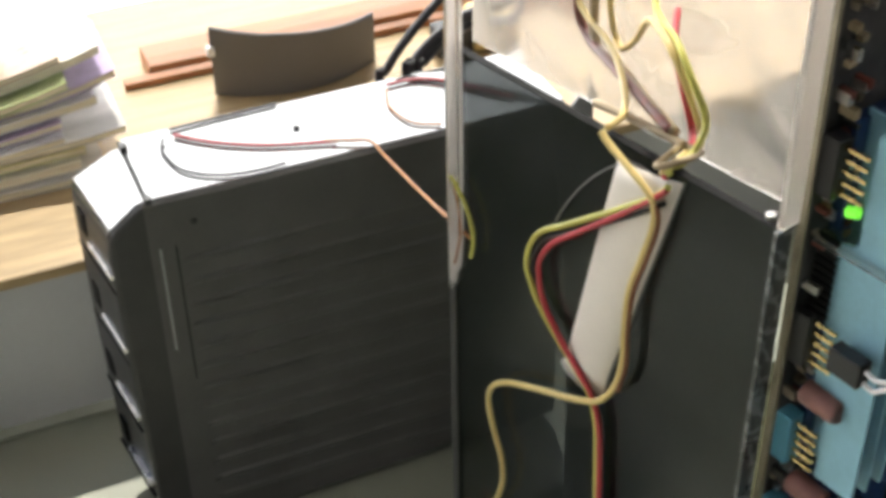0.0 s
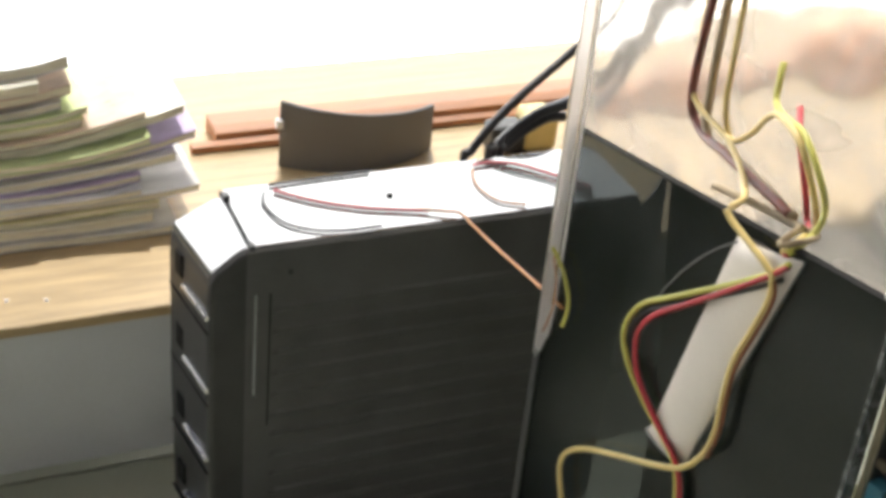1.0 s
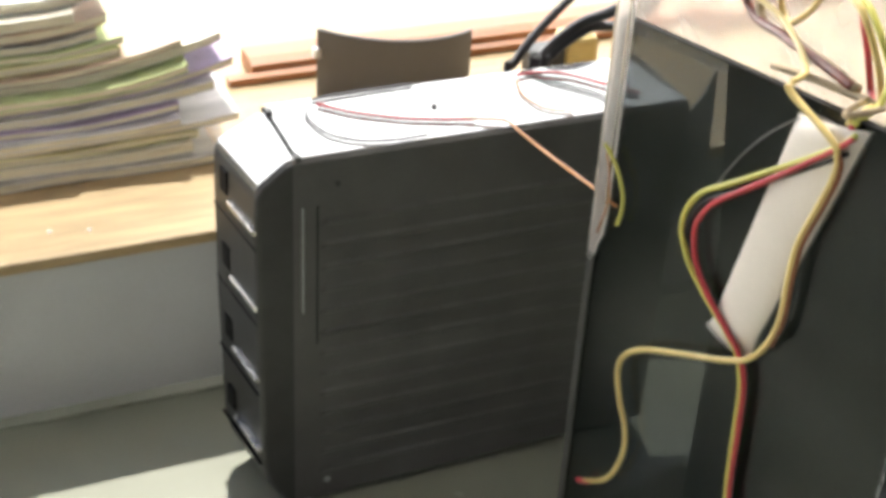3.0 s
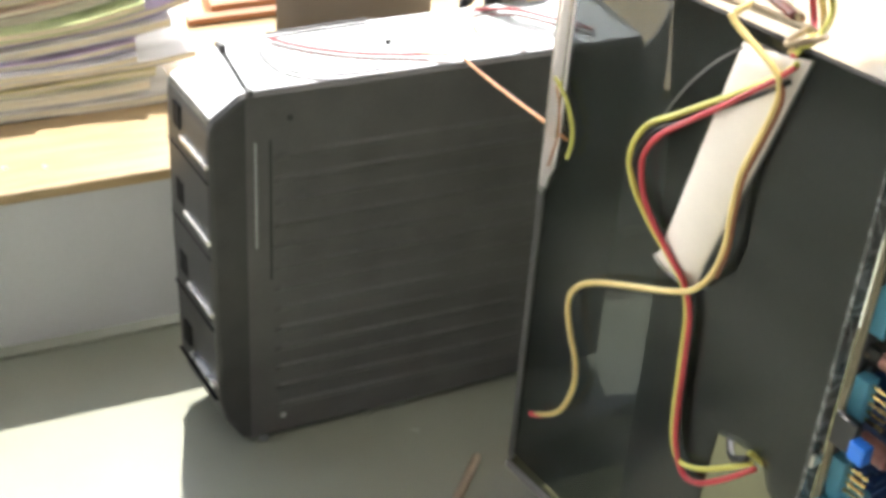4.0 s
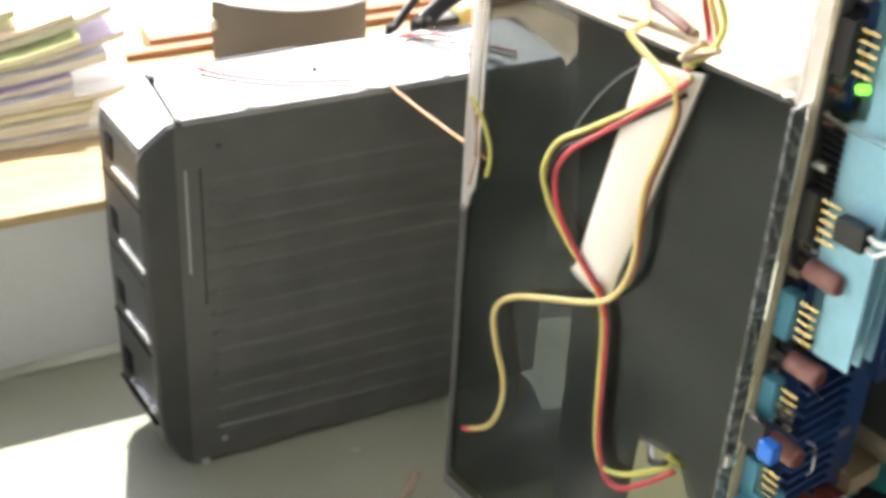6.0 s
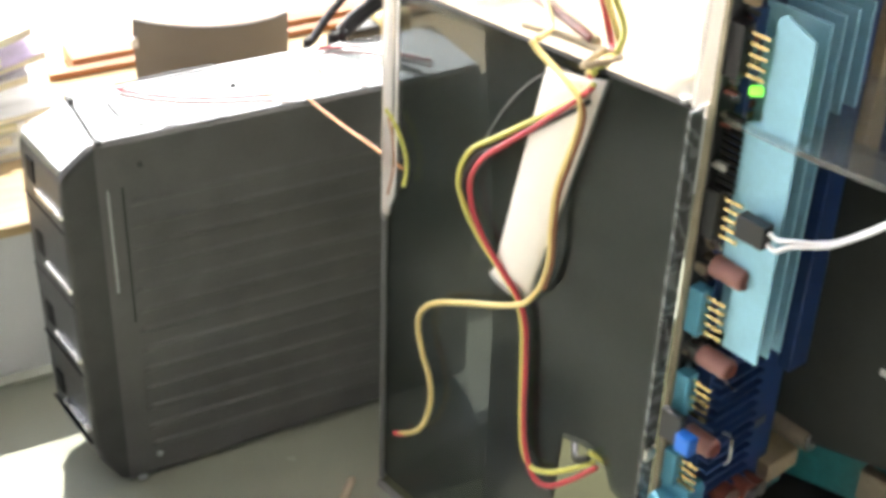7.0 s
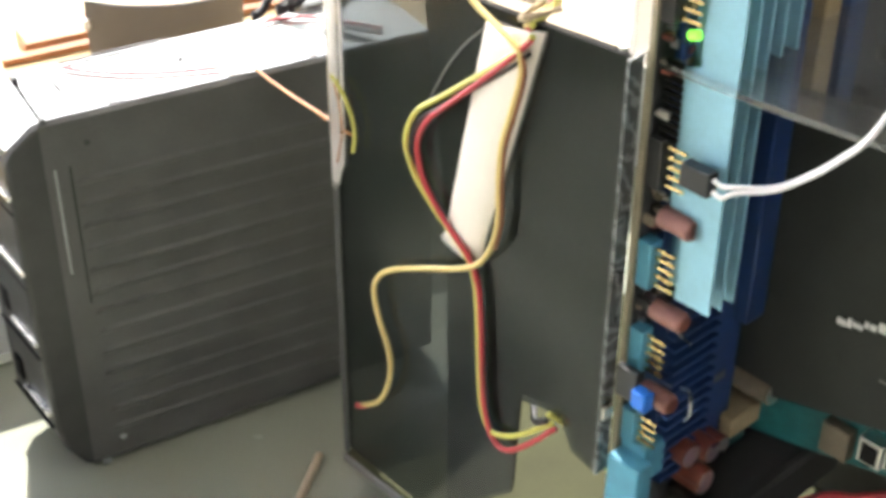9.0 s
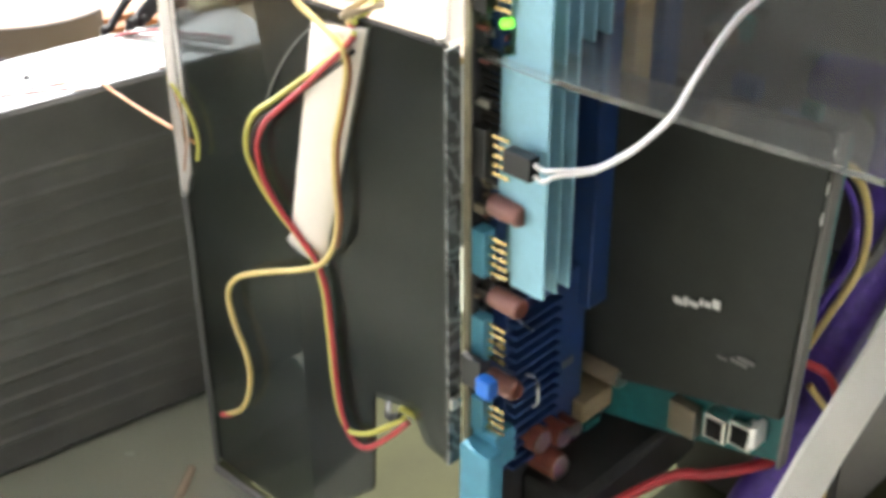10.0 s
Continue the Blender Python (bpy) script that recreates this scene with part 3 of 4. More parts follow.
UP = [
    (YELLOW, [(0.0800, -0.0030, 0.2050), (0.0795, 0.0040, 0.2072), (0.0767, 0.0117, 0.2060), (0.0744, 0.0100, 0.2155), (0.0680, 0.0090, 0.2256), (0.0570, 0.0140, 0.2260), (0.0500, 0.0182, 0.2215), (0.0420, 0.0230, 0.2120), (0.0330, 0.0270, 0.2050), (0.0280, 0.0280, 0.2110), (0.0270, 0.0280, 0.225), (0.026, 0.0285, 0.27), (0.026, 0.0285, 0.33)]),
    (LIME, [(0.0815, -0.0030, 0.2055), (0.0815, 0.0045, 0.2085), (0.0790, 0.0100, 0.2130), (0.0752, 0.0085, 0.2220), (0.0670, 0.0110, 0.2270), (0.0560, 0.0180, 0.2240), (0.0470, 0.0240, 0.2230), (0.0440, 0.0270, 0.2285), (0.0425, 0.0290, 0.2310)]),
    (RED, [(0.0810, -0.0030, 0.2045), (0.0795, 0.0050, 0.2062), (0.0725, 0.0130, 0.2060), (0.0700, 0.0120, 0.2150), (0.0650, 0.0130, 0.2240), (0.0560, 0.0220, 0.2262)]),
    (YELLOW, [(0.0622, -0.0028, 0.2078), (0.0590, 0.0050, 0.2074), (0.0480, 0.0140, 0.2080), (0.0340, 0.0225, 0.2078), (0.0210, 0.0265, 0.2085), (0.0150, 0.0280, 0.2120), (0.0135, 0.0290, 0.222), (0.014, 0.0290, 0.24), (0.017, 0.0290, 0.28), (0.018, 0.0290, 0.33)]),
]
for k, ma in enumerate((MAROON, TAN)):
    s0 = 0.0210 + 0.0045 * k
    UP.append((ma, [(0.0720 + 0.0012 * k, 0.0070, 0.2082), (0.0620, 0.0100 + 0.0008 * k, 0.2080), (s0 + 0.016, 0.0200, 0.2050), (s0, 0.0270 - 0.001 * (k % 2), 0.2030), (s0 - 0.006 + 0.002 * (k % 2), 0.0280, 0.2130), (s0 - 0.004, 0.0280, 0.25), (s0, 0.0275, 0.30), (s0 + 0.001, 0.0275, 0.33)]))
for ma, pts in UP:
    part("wire", tube(pts, 0.0013 if ma in (MAROON, TAN) else 0.00085), ma, tied, smooth=True)
part("tie", tube([(0.0480, 0.0060, 0.2042), (0.0600, 0.0062, 0.2058), (0.0700, 0.0064, 0.2066), (0.0800, 0.0062, 0.2074)], 0.0010), TAN, tied, "tan tie strip", smooth=True)
part("knot", tube([(0.0770, 0.0060, 0.2080), (0.0795, -0.0042, 0.2074), (0.0830, 0.0020, 0.2086), (0.0805, 0.0080, 0.2066)], 0.0008), TAN, tied, smooth=True)

# ---- cables on the enclosure ----
cable("fan_wire", "thin red wire lying across the glossy top", [(0.0156, 0.0312, H + 0.0009), (0.0220, 0.0250, H + 0.0009), (0.0298, 0.0192, H + 0.0009), (0.0400, 0.0138, H + 0.0009), (0.0496, 0.0103, H + 0.0009), (0.0600, 0.0070, H + 0.0010)], 0.0006, RED, "thin wires on the enclosure")
cable("fan_wire", "thin black wire curving to the edge of the glossy top", [(0.0118, 0.0300, H + 0.0014), (0.0100, 0.0240, H + 0.0009), (0.0126, 0.0120, H + 0.0008), (0.0205, 0.0050, H + 0.0008), (0.0312, 0.0022, H + 0.0008), (0.0420, 0.0022, H + 0.0008)], 0.00045, BLACKW, "thin wires on the enclosure")
cable("fan_wire", "orange-brown wire stretched from the enclosure to the case", [(0.0560, 0.0085, H + 0.0012), (0.0640, 0.0050, H + 0.0014), (0.0690, 0.0022, H + 0.0014), (0.0702, -0.0060, 0.1408), (0.0712, -0.0250, 0.1424), (0.0722, -0.0470, 0.1450), (0.0745, -0.0600, 0.1446)], 0.00048, ORANGE, "thin wires on the enclosure")
cable("fan_wire", "thin dark wire along the far edge of the top", [(0.0150, 0.0352, H + 0.0008), (0.0300, 0.0358, H + 0.0007), (0.0450, 0.0362, H + 0.0007), (0.0500, 0.0362, H + 0.0007)], 0.0005, BLACKW, "thin wires on the enclosure")
cable("fan_wire", "thin red wire curling on the top near the rear", [(0.0860, 0.0320, H + 0.0010), (0.0940, 0.0318, H + 0.0010), (0.1030, 0.0275, H + 0.0010), (0.1140, 0.0150, H + 0.0010), (0.1200, 0.0080, H + 0.0010)], 0.0006, RED, "thin wires on the enclosure")
cable("fan_wire", "thin brown wire curled on the top near the rear", [(0.0850, 0.0300, H + 0.0008), (0.0822, 0.0190, H + 0.0007), (0.0850, 0.0080, H + 0.0007), (0.0930, 0.0032, H + 0.0007)], 0.0004, ORANGE, "thin wires on the enclosure")
for k, (dx, r, top) in enumerate(((0.0, 0.0016, 0.0), (0.010, 0.0022, -0.019), (0.0135, 0.0018, -0.026))):
    cable("black_cable", "thick black cable rising behind the enclosure", [(0.0870 + dx, 0.0410, 0.020), (0.0868 + dx, 0.0412, 0.1290), (0.0905 + dx, 0.0430, 0.1400), (0.1080 + dx, 0.0500, 0.1530 + top * 0.3), (0.1380 + dx * 0.5, 0.0600, 0.1690 + top), (0.1800, 0.0720, 0.196 + top), (0.23, 0.085, 0.224 + top), (0.30, 0.10, 0.25 + top)], r, BLACKW, "black cables behind the enclosure")
plug = thing("yellow_plug", "yellow and black plug lying behind the enclosure on the sill", "plug")
part("body", box(0.170, 0.186, 0.150, 0.166, 0.0716, 0.090, 0.003), YELLOW, plug)
part("grip", box(0.154, 0.171, 0.152, 0.164, 0.0716, 0.085, 0.002), BLACKPLASTIC, plug)

# ---- main board and what stands on it; n counts outwards from the panel's near edge ----
def loc(n0, n1, e0, e1, z0, z1, w=0.0):
    return box(NB + n0, NB + n1, e0, e1, z0, z1, w)


board = thing("motherboard", "dark blue computer main board mounted upright in the case", "motherboard", CASE)
# Board's topmost part is added height that keeps sun off the shelf.
part("circuit_board", loc(0.0012, 0.0028, 0.0042, 0.22, 0.03, 0.40), PCB, board)
part("board_edge", loc(0.0012, 0.0029, 0.0027, 0.0037, 0.0169, 0.275), CREAM, board, "cream fibreglass edge")
part("status_led", tube([(NB + 0.0092, 0.0070, 0.2142), (NB + 0.0104, 0.0072, 0.2146), (NB + 0.0116, 0.0074, 0.2150)], 0.0012, 14), LED, board, "lit green diode", smooth=True)


def header(z0, count, tint, label):
    """A pin header: housing and rows of gold pins that stand out from the board."""
    z0 -= 0.0021
    hd = part("pin_header", loc(0.003, 0.0072, 0.0036, 0.0078, z0 - 0.0016, z0 + 0.00254 * (count - 1) + 0.0016, 0.0002), tint, board, label)
    for i in range(count):
        part("pin", loc(0.0073, 0.0132, 0.0052, 0.0060, z0 + 0.00254 * i - 0.00042, z0 + 0.00254 * i + 0.00042, 0.0001), GOLD, hd)


header(0.1778, 5, BLACKW, "black header with gold pins")
header(0.1492, 5, SKYBLUE, "sky-blue header with gold pins")
header(0.1228, 5, SKYBLUE, "sky-blue header with gold pins")
header(0.0990, 4, SKYBLUE, "sky-blue header with tarnished pins")
header(0.2205, 5, BLACKW, "black header with gold pins")
for z, e in ((0.1680, 0.0056), (0.1405, 0.0062), (0.1150, 0.0052)):
    cap = part("capacitor", cyl(0.0029, (NB + 0.0072, e + 0.0006, z - 0.0012), (NB + 0.0168, e + 0.0011, z - 0.0018), 24, 0.0008), SALMON, board, "salmon sleeved capacitor", smooth=False)
    part("lead", cyl(0.0022, (NB + 0.0168, e + 0.0011, z - 0.0018), (NB + 0.0171, e + 0.0011, z - 0.0018), 20), MAROON, cap)
part("jumper_block", loc(0.0100, 0.0150, -0.0026, 0.0012, 0.1138, 0.1194, 0.0006), BRIGHTBLUE, board, "bright blue jumper block")
part("jumper_base", loc(0.0030, 0.0100, -0.0006, 0.0018, 0.1130, 0.1225, 0.0004), BLACKW, board)

for k in range(3):
    e = 0.0072 + 0.0062 * k
    zb, top = 0.1445 - 0.0015 * k, 0.2335
    reach = 0.0235 - 0.0010 * k
    if k == 0:
        part("heatsink_fin", prism([(NB + 0.0085, 0.1625), (NB + 0.0085, 0.2060), (NB + 0.0130, 0.2075), (NB + 0.0130, 0.2330), (NB + 0.0150, 0.2345), (NB + reach, 0.2310), (NB + reach, 0.1445), (NB + 0.0128, 0.1445), (NB + 0.0128, 0.1625)], "y", e, e + 0.0009, 0.0002), FIN, board, "pale blue anodised cooling fin")
    else:
        part("heatsink_fin", loc(0.0050, reach, e, e + 0.0009, zb, top, 0.0002), FIN, board, "pale blue anodised cooling fin")
# Two added pieces that carry on the blue shape above the shelf.
for e in (0.0262, 0.0322):
    part("heatsink_fin", loc(0.0080, 0.0205, e, e + 0.0009, 0.2066, 0.2330, 0.0002), FIN, board, "pale blue anodised cooling fin")
for i in range(11):
    part("comb_tooth", loc(0.0040, 0.0092, 0.0058, 0.0068, 0.1870 + 0.0019 * i, 0.1880 + 0.0019 * i), RECESS, board)
part("heatsink_base", loc(0.0030, 0.0060, 0.0100, 0.0250, 0.1420, 0.2320, 0.0004), DARKBLUE, board)
part("tan_slot", loc(0.0030, 0.0140, 0.0520, 0.0590, 0.160, 0.268, 0.0005), TAN, board, "tan expansion slot")
part("blue_slot", loc(0.0030, 0.0130, 0.0400, 0.0480, 0.120, 0.268, 0.0005), DARKBLUE, board, "navy expansion slot")
part("blue_slot", loc(0.0030, 0.0135, 0.0640, 0.0720, 0.175, 0.268, 0.0005), DARKBLUE, board, "navy expansion slot")

chip = part("chipset_cooler", loc(0.0030, 0.0090, 0.0110, 0.0440, 0.0780, 0.1330, 0.0006), DARKBLUE, board, "navy ridged cooler block")
for i in range(14):
    part("ridge", loc(0.0090, 0.0122, 0.0112, 0.0300, 0.0800 + 0.0037 * i, 0.0812 + 0.0037 * i, 0.0002), DARKBLUE, chip)
part("clip_wire", tube([(NB + 0.0127, 0.0100, 0.1330), (NB + 0.0128, 0.0130, 0.1295), (NB + 0.0127, 0.0165, 0.1255)], 0.0004, 6), CHROME, chip)
part("clip_wire", tube([(NB + 0.0127, 0.0150, 0.1120), (NB + 0.0128, 0.0190, 0.1080), (NB + 0.0127, 0.0200, 0.1000), (NB + 0.0127, 0.0180, 0.0990)], 0.0004, 6), CHROME, chip)
part("chip_mark", loc(0.0090, 0.0094, 0.0345, 0.0390, 0.1010, 0.1035), GREYPL, chip, "pale worn mark")
part("lower_slot", loc(0.0030, 0.0140, -0.0010, 0.0050, 0.0440, 0.0925, 0.0006), SKYBLUE, board, "sky-blue slot")
part("lower_latch", loc(0.0030, 0.0120, 0.0040, 0.0125, 0.0840, 0.0960, 0.0008), SKYBLUE, board)
for z, e, r, h, ma in ((0.0880, 0.0190, 0.0038, 0.016, MAROON), (0.0855, 0.0270, 0.0036, 0.017, MAROON), (0.0820, 0.0340, 0.0034, 0.015, MAROON), (0.0790, 0.0230, 0.0034, 0.019, MAROON), (0.0950, 0.0500, 0.0040, 0.019, OLIVE), (0.0985, 0.0580, 0.0042, 0.021, SALMON), (0.0900, 0.0620, 0.0036, 0.018, OLIVE), (0.0700, 0.0300, 0.0040, 0.014, MAROON)):
    c2 = part("capacitor", cyl(r, (NB + 0.003, e, z), (NB + h, e, z), 20, 0.0006), ma, board)
    part("cap_top", cyl(r * 0.86, (NB + h, e, z), (NB + h + 0.0002, e, z), 18), CHROME, c2)
part("tan_connector", loc(0.0030, 0.0135, 0.0400, 0.0560, 0.0800, 0.0868, 0.0008), TAN, board, "tan plastic connector")
part("dark_inductor", loc(0.0030, 0.0240, 0.0250, 0.0860, 0.0480, 0.0660, 0.0025), BLACKPLASTIC, board)
# Added pale disc on a dark base, standing for a sunlit patch of desk.
disc_base = part("disc_holder", cyl(0.0095, (NB + 0.0030, 0.0370, 0.0560), (NB + 0.0165, 0.0370, 0.0560), 28, 0.0008), BLACKPLASTIC, board)
part("pale_disc", cyl(0.0088, (NB + 0.0166, 0.0370, 0.0560), (NB + 0.0185, 0.0370, 0.0560), 28, 0.0006), TAN, disc_base, "pale yellow disc")
rng = random.Random(4)
for i in range(90):
    e, z = rng.uniform(0.0045, 0.012), rng.uniform(0.13, 0.265)
    part("small_component", loc(0.0028, 0.0028 + rng.uniform(0.0012, 0.004), e, e + rng.uniform(0.0008, 0.0022), z, z + rng.uniform(0.0008, 0.0025)), rng.choice((OLIVE, BLACKPLASTIC, CHROME, MAROON, TAN)), board)
for i in range(60):
    e, z = rng.uniform(0.045, 0.17), rng.uniform(0.05, 0.26)
    part("small_component", loc(0.0028, 0.0028 + rng.uniform(0.002, 0.009), e, e + rng.uniform(0.002, 0.008), z, z + rng.uniform(0.002, 0.008), 0.0003), rng.choice((OLIVE, BLACKPLASTIC, GREYPL, DARKBLUE, TAN, TEALPCB)), board)

jack = thing("jumper_lead", "black two-pin plug with twin white wires", "connector", CASE)
part("plug_body", loc(0.0145, 0.0228, 0.0016, 0.0054, 0.1800, 0.1862, 0.0004), BLACKW, jack)
LEAD = [(0.0365, 0.0076, 0.1863), (0.0435, 0.0104, 0.1920), (0.0500, 0.0092, 0.1991), (0.0570, 0.0067, 0.2078), (0.0600, 0.0083, 0.2157), (0.0610, 0.0148, 0.2226), (0.0615, 0.0214, 0.2269), (0.0615, 0.0283, 0.2285), (0.0610, 0.0401, 0.2323)]
for dz in (0.0, 0.0030):
    part("wire", tube([(NB + 0.0232, 0.0030, 0.1818 + dz), (NB + 0.0258, 0.0032, 0.1812 + dz), (NB + 0.0290, 0.0039, 0.1836 + dz * 0.5)] + [(NB + n, e + dz * 0.15, z + dz * 0.22) for n, e, z in LEAD], 0.00062), WHITEW, jack, "white insulated wire", smooth=True)

# ---- expansion card ----
card = thing("expansion_card", "black shrouded expansion card on a teal circuit board", "circuit card", CASE)
cn = lambda pts: [(NB + a, b) for a, b in pts]
shroud = part("shroud", prism(cn([(0.004, 0.0905), (0.0340, 0.0990), (0.0700, 0.1085), (0.0735, 0.1890), (0.0715, 0.1920), (0.004, 0.1850)]), "y", 0.0480, 0.0525, 0.0006), SHROUD, card, "glossy black shroud")
part("card_board", prism(cn([(0.004, 0.0740), (0.0370, 0.0820), (0.0705, 0.0915), (0.0745, 0.1895), (0.004, 0.1830)]), "y", 0.0528, 0.0545), TEALPCB, card, "teal circuit board")
part("end_bracket", prism(cn([(0.0703, 0.0920), (0.0714, 0.0922), (0.0745, 0.1925), (0.0730, 0.1925)]), "y", 0.0490, 0.0530), GREYPL, card, "dull metal end bracket")
part("bracket_label", prism(cn([(0.0716, 0.1680), (0.0730, 0.1690), (0.0726, 0.1740), (0.0732, 0.1790), (0.0729, 0.1830), (0.0737, 0.1890), (0.0724, 0.1880), (0.0726, 0.1820), (0.0719, 0.1760)]), "y", 0.0484, 0.0489), WHITEPL, card, "ragged white label")
for a0, a1, b0, b1 in ((0.0350, 0.0376, 0.1290, 0.1308), (0.0380, 0.0392, 0.1285, 0.1312), (0.0396, 0.0424, 0.1290, 0.1304), (0.0429, 0.0440, 0.1294, 0.1312), (0.0445, 0.0462, 0.1292, 0.1308), (0.0468, 0.0490, 0.1292, 0.1318)):
    part("mark", loc(a0, a1, 0.0474, 0.0479, b0 + 0.0028 + 0.30 * (a0 - 0.042), b1 + 0.0028 + 0.30 * (a0 - 0.042)), WHITEPL, shroud, "worn white mark")
for a0, a1, b0, b1 in ((0.0540, 0.0590, 0.1200, 0.1212), (0.0560, 0.0610, 0.1216, 0.1228), (0.0500, 0.0530, 0.1192, 0.1200)):
    part("mark", loc(a0, a1, 0.0474, 0.0479, b0, b1), GREYPL, shroud, "faint grey mark")
part("brown_chip", loc(0.0358, 0.0445, 0.0488, 0.0527, 0.0865, 0.0965, 0.0003), OLIVE, card, "brown square chip")
for a in (0.0478, 0.0556):
    so = part("socket", loc(a, a + 0.0070, 0.0480, 0.0527, 0.0905 + (a - 0.045) * 0.25, 0.0985 + (a - 0.045) * 0.25, 0.0003), CHROME, card, "silver-framed socket")
    part("opening", loc(a + 0.0010, a + 0.0060, 0.0476, 0.0479, 0.0915 + (a - 0.045) * 0.25, 0.0975 + (a - 0.045) * 0.25), RECESS, so)
part("socket_tab", loc(0.0625, 0.0645, 0.0470, 0.0527, 0.0960, 0.1030, 0.0003), WHITEPL, card)

# ---- cables at the right of the case ----
G2 = "cables inside the case"
rb = bmesh.new()
prev = None
for i, (e, z, n) in enumerate(((0.030, 0.0175, 0.060), (0.034, 0.060, 0.076), (0.0400, 0.0840, 0.080), (0.0540, 0.1000, 0.081), (0.0800, 0.1200, 0.082), (0.1100, 0.1420, 0.080), (0.15, 0.160, 0.07))):
    w = Vector((0.0020, 0.0082, -0.0050))
    c = Vector((NB + n, e, z))
    cur = [rb.verts.new(c - w), rb.verts.new(c + w), rb.verts.new(c + w + Vector((-0.0011, 0, 0.0004))), rb.verts.new(c - w + Vector((-0.0011, 0, 0.0004)))]
    if prev:
        for k in range(4):
            rb.faces.new((prev[k], prev[(k + 1) % 4], cur[(k + 1) % 4], cur[k]))
    else:
        rb.faces.new(cur[::-1])
    prev = cur
rb.faces.new(prev)
rib = part("ribbon_cable", rb, WHITEPL, None, "flat white ribbon cable crossing the case")
rib.matrix_world = CASE
tagged(rib, "", "cable", G2)


def case_cable(label, pts, r, ma):
    cable("case_cable", label, [(NB + n, e, z) for n, e, z in pts], r, ma, G2, CASE)


case_cable("thick purple braided sleeve curving beside the card", [(0.060, 0.066, 0.020), (0.0640, 0.0720, 0.070), (0.0640, 0.0760, 0.1050), (0.0660, 0.0900, 0.1300), (0.060, 0.1150, 0.148), (0.04, 0.15, 0.150), (0.006, 0.17, 0.140)], 0.0085, PURPLE)
case_cable("thick purple braided sleeve low behind the card", [(0.050, 0.0620, 0.020), (0.0560, 0.0660, 0.0550), (0.0640, 0.0720, 0.0800), (0.0600, 0.0950, 0.0900), (0.05, 0.13, 0.085), (0.006, 0.15, 0.08)], 0.0080, PURPLE)
case_cable("yellow wire arching beside the card", [(0.055, 0.062, 0.090), (0.0690, 0.0660, 0.1300), (0.0735, 0.0720, 0.1480), (0.0715, 0.0720, 0.1660), (0.0640, 0.0680, 0.1740), (0.04, 0.064, 0.170), (0.006, 0.062, 0.16)], 0.0011, YELLOW)
case_cable("purple wire beside the card", [(0.060, 0.062, 0.110), (0.0690, 0.0640, 0.1380), (0.0722, 0.0690, 0.1500), (0.0700, 0.0690, 0.1650), (0.0630, 0.0660, 0.1720), (0.04, 0.062, 0.165), (0.006, 0.060, 0.155)], 0.0010, PURPLE)
case_cable("red wire looping behind the white ribbon", [(0.050, 0.058, 0.118), (0.0690, 0.0600, 0.1200), (0.0740, 0.0660, 0.1130), (0.0740, 0.0740, 0.0950), (0.0720, 0.0760, 0.070), (0.066, 0.075, 0.0168)], 0.0013, RED)
case_cable("red wire lying low under the card", [(0.010, 0.030, 0.040), (0.0400, 0.0420, 0.0740), (0.0500, 0.0500, 0.0770), (0.0600, 0.0600, 0.0800), (0.065, 0.08, 0.078)], 0.0016, RED)
case_cable("yellow wire hanging behind the ribbon", [(0.070, 0.062, 0.112), (0.0745, 0.0690, 0.0980), (0.0745, 0.0710, 0.080), (0.074, 0.071, 0.050), (0.07, 0.07, 0.0168)], 0.0011, YELLOW)
case_cable("grey cable arching at the side of the case", [(0.060, 0.075, 0.130), (0.0700, 0.0820, 0.1400), (0.0700, 0.0950, 0.1480), (0.0650, 0.115, 0.150), (0.03, 0.15, 0.145)], 0.0016, GREYPL)
psu = thing("power_supply", "dark metal power supply box inside the case", "power supply", CASE)
part("housing", loc(0.004, 0.060, 0.105, 0.158, 0.0170, 0.125, 0.0012), BLACKMETAL, psu)
part("side_plate", loc(0.0602, 0.0608, 0.110, 0.153, 0.022, 0.120), GREYPL, psu, "dull grey plate")

# ---- sill and desk things ----
arc = bmesh.new()
CX, CY, RAD = 0.0946, 0.2093, 0.0567
ring = []
for k in range(29):
    a = radians(-90 - 38.6 + 77.2 * k / 28)
    for rr, zz in ((RAD, 0.0716), (RAD, 0.0971), (RAD - 0.0022, 0.0971), (RAD - 0.0022, 0.0716)):
        ring.append(arc.verts.new((CX + rr * math.cos(a), CY + rr * math.sin(a), zz + (0.0045 * (1 - k / 14) if zz > 0.08 else 0))))
for k in range(28):
    for j in range(4):
        arc.faces.new((ring[4 * k + j], ring[4 * k + (j + 1) % 4], ring[4 * k + 4 + (j + 1) % 4], ring[4 * k + 4 + j]))
arc.faces.new(ring[:4][::-1]), arc.faces.new(ring[-4:])
holder = thing("curved_stand", "curved grey plastic shell standing on the window sill", "stand")
part("shell", arc, GREYPL, holder, smooth=False)
part("rim", tube([(CX + (RAD - 0.0011) * math.cos(radians(-128.6 + 7.72 * k)), CY + (RAD - 0.0011) * math.sin(radians(-128.6 + 7.72 * k)), 0.0972 + 0.0045 * (1 - k / 5)) for k in range(11)], 0.0011, 8, 4), GREYPL, holder, smooth=True)
part("hook", box(0.0575, 0.0607, 0.1625, 0.1660, 0.0900, 0.0945, 0.0008), WHITEPL, holder, "pale side tab")

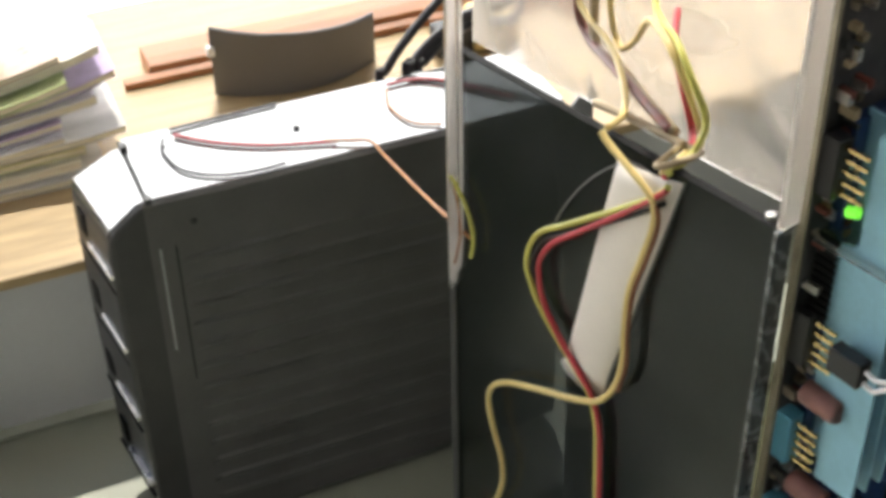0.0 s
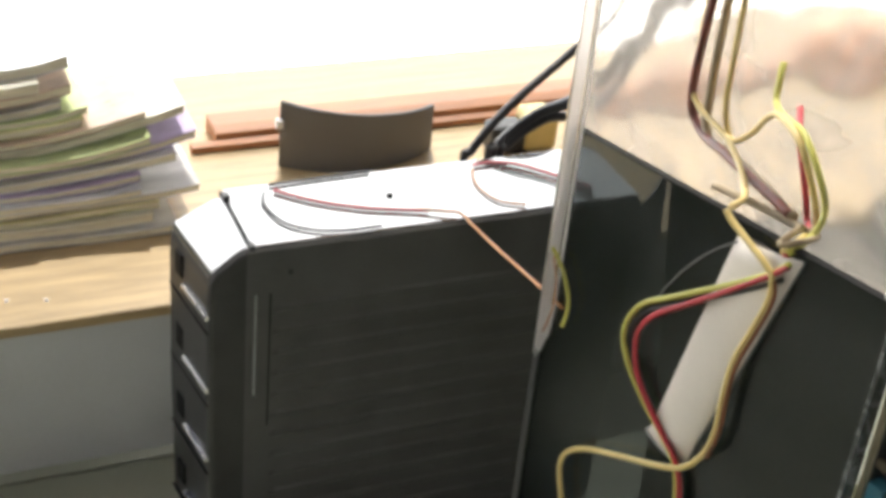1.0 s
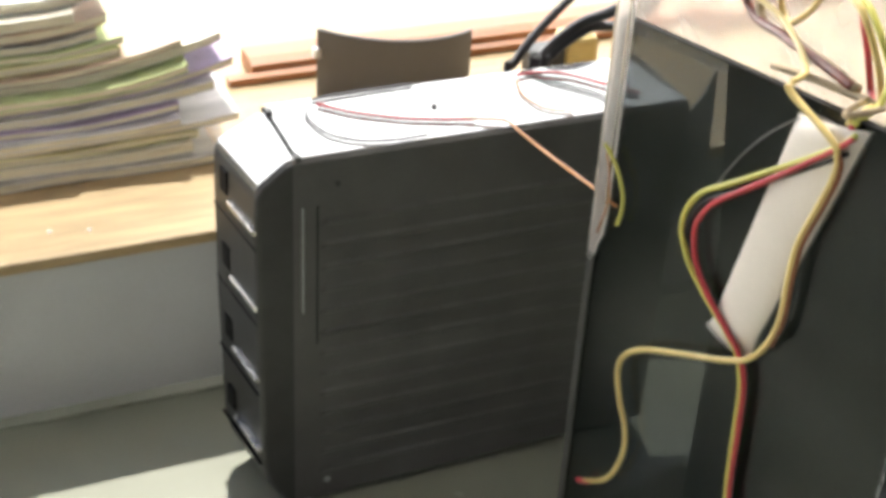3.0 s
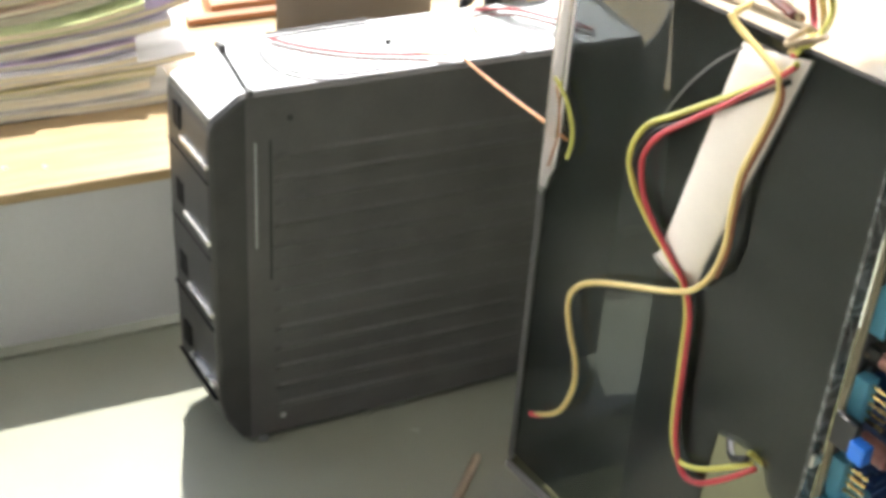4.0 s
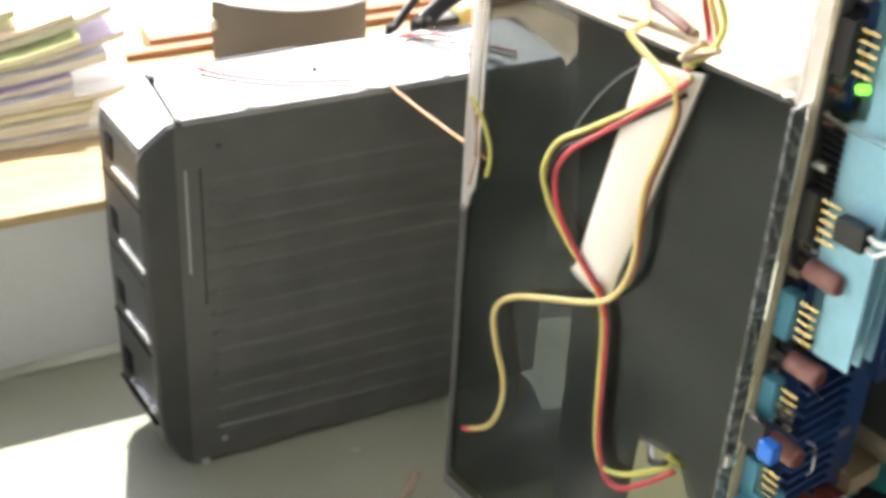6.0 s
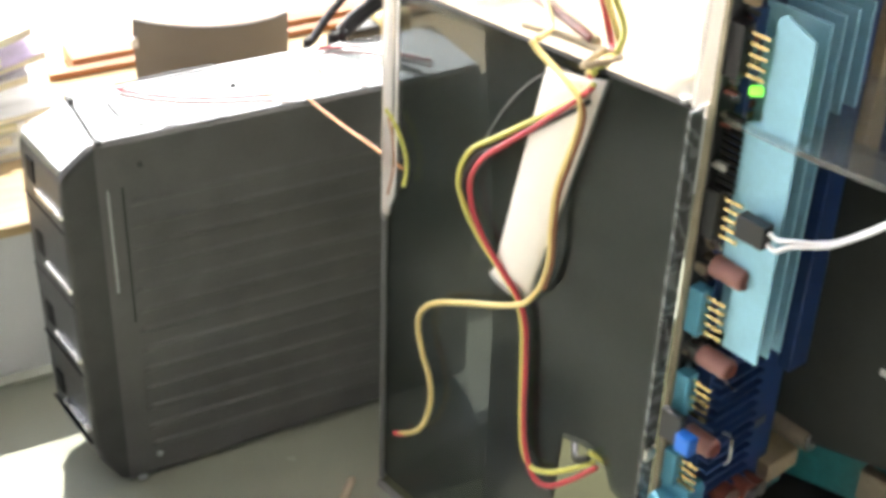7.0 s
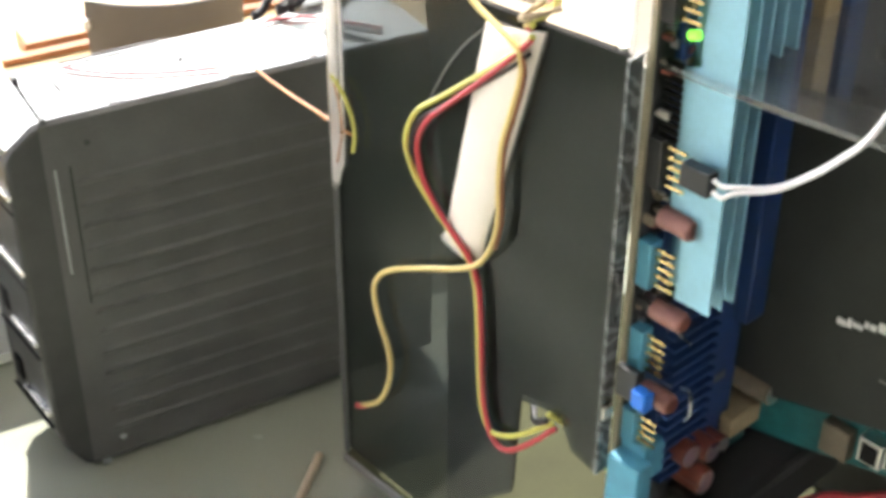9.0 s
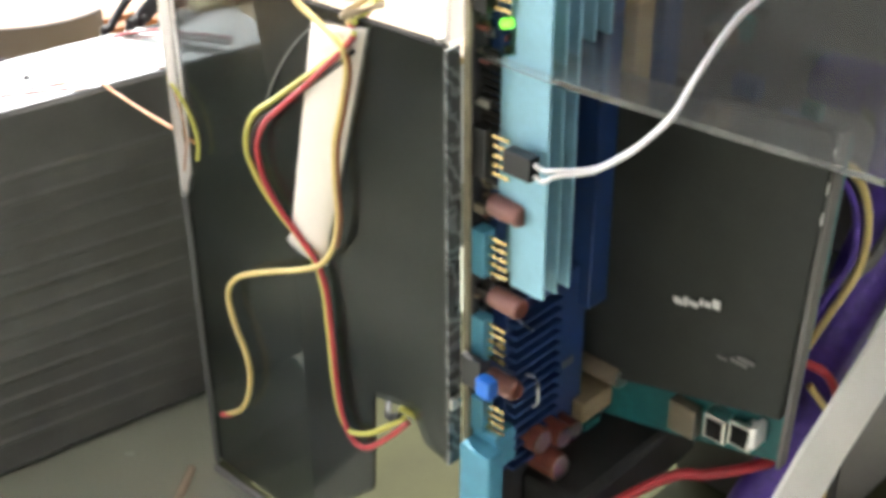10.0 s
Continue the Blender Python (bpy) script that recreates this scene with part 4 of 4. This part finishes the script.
rng = random.Random(11)
z = 0.0718
order = [4, 0, 5, 4, 7, 3, 7, 3, 1, 0, 2, 5, 1, 4, 2, 0, 7]
for i, ci in enumerate(order):
    th = rng.uniform(0.0026, 0.0048)
    x1 = 0.004 + rng.uniform(-0.012, 0.012) - (0.0 if i < 11 else 0.02 + 0.004 * (i - 11))
    x0 = x1 - rng.uniform(0.16, 0.21)
    y0 = 0.121 + 0.46 * (z - 0.0718) + rng.uniform(-0.0015, 0.004)
    y1 = 0.181 - rng.uniform(0.0, 0.003)
    curl = 0.0012 * i * (0.55 + 0.45 * (i / 16))
    mag = thing("magazine", "worn %s-covered magazine in a slumped pile on the sill" % ("cream", "green", "brown", "violet", "grey", "yellow", "rose", "white")[ci], "magazine", None, "pile of magazines")

    def leaf(a, b, inset, name, ma):
        bm = bmesh.new()
        rows = []
        for k in range(17):
            x = x0 + inset + (x1 - inset - x0 - inset) * k / 16
            q = max(0.0, (x + 0.060) / 0.060)
            lift = min(curl, 0.016) * q * q + 0.0007 * math.sin(x * 90 + i * 1.7) * (1 if 0 < k else 0) * 0.6
            rows.append([bm.verts.new((x, yy, z + aa + lift)) for yy, aa in ((y0 + inset, a), (y1, a), (y1, b), (y0 + inset, b))])
        for p, q in zip(rows, rows[1:]):
            for j in range(4):
                bm.faces.new((p[j], p[(j + 1) % 4], q[(j + 1) % 4], q[j]))
        bm.faces.new(rows[0][::-1]), bm.faces.new(rows[-1])
        return part(name, bm, ma, mag)

    leaf(0.0005, th - 0.0005, 0.0003, "page_block", PAGES)
    leaf(th - 0.0005, th, 0.0, "cover", COVERS[ci])
    leaf(0.0, 0.0005, 0.0, "cover", COVERS[ci])
    z += th + (0.0002 if i < 12 else 0.0006)
# Two small white specks where screw heads sit in the sill.
for sx, sy in ((-0.0511, 0.0884), (-0.0646, 0.0915)):
    tagged(part("white_speck", cyl(0.0010, (sx, sy, 0.0714), (sx + 0.0004, sy, 0.0719), 9, 0, 0.0006), WHITEPL, None, "small white speck on the sill"), "", "speck", "paint specks on the sill")
stick = part("wooden_stick", tube([(0.0700, -0.0335, 0.0016), (0.0625, -0.0420, 0.0016), (0.0525, -0.0530, 0.0016)], 0.0016, 8, 3), PENCIL, None, "thin pale wooden stick lying on the desk", smooth=True)
tagged(stick, "", "stick")
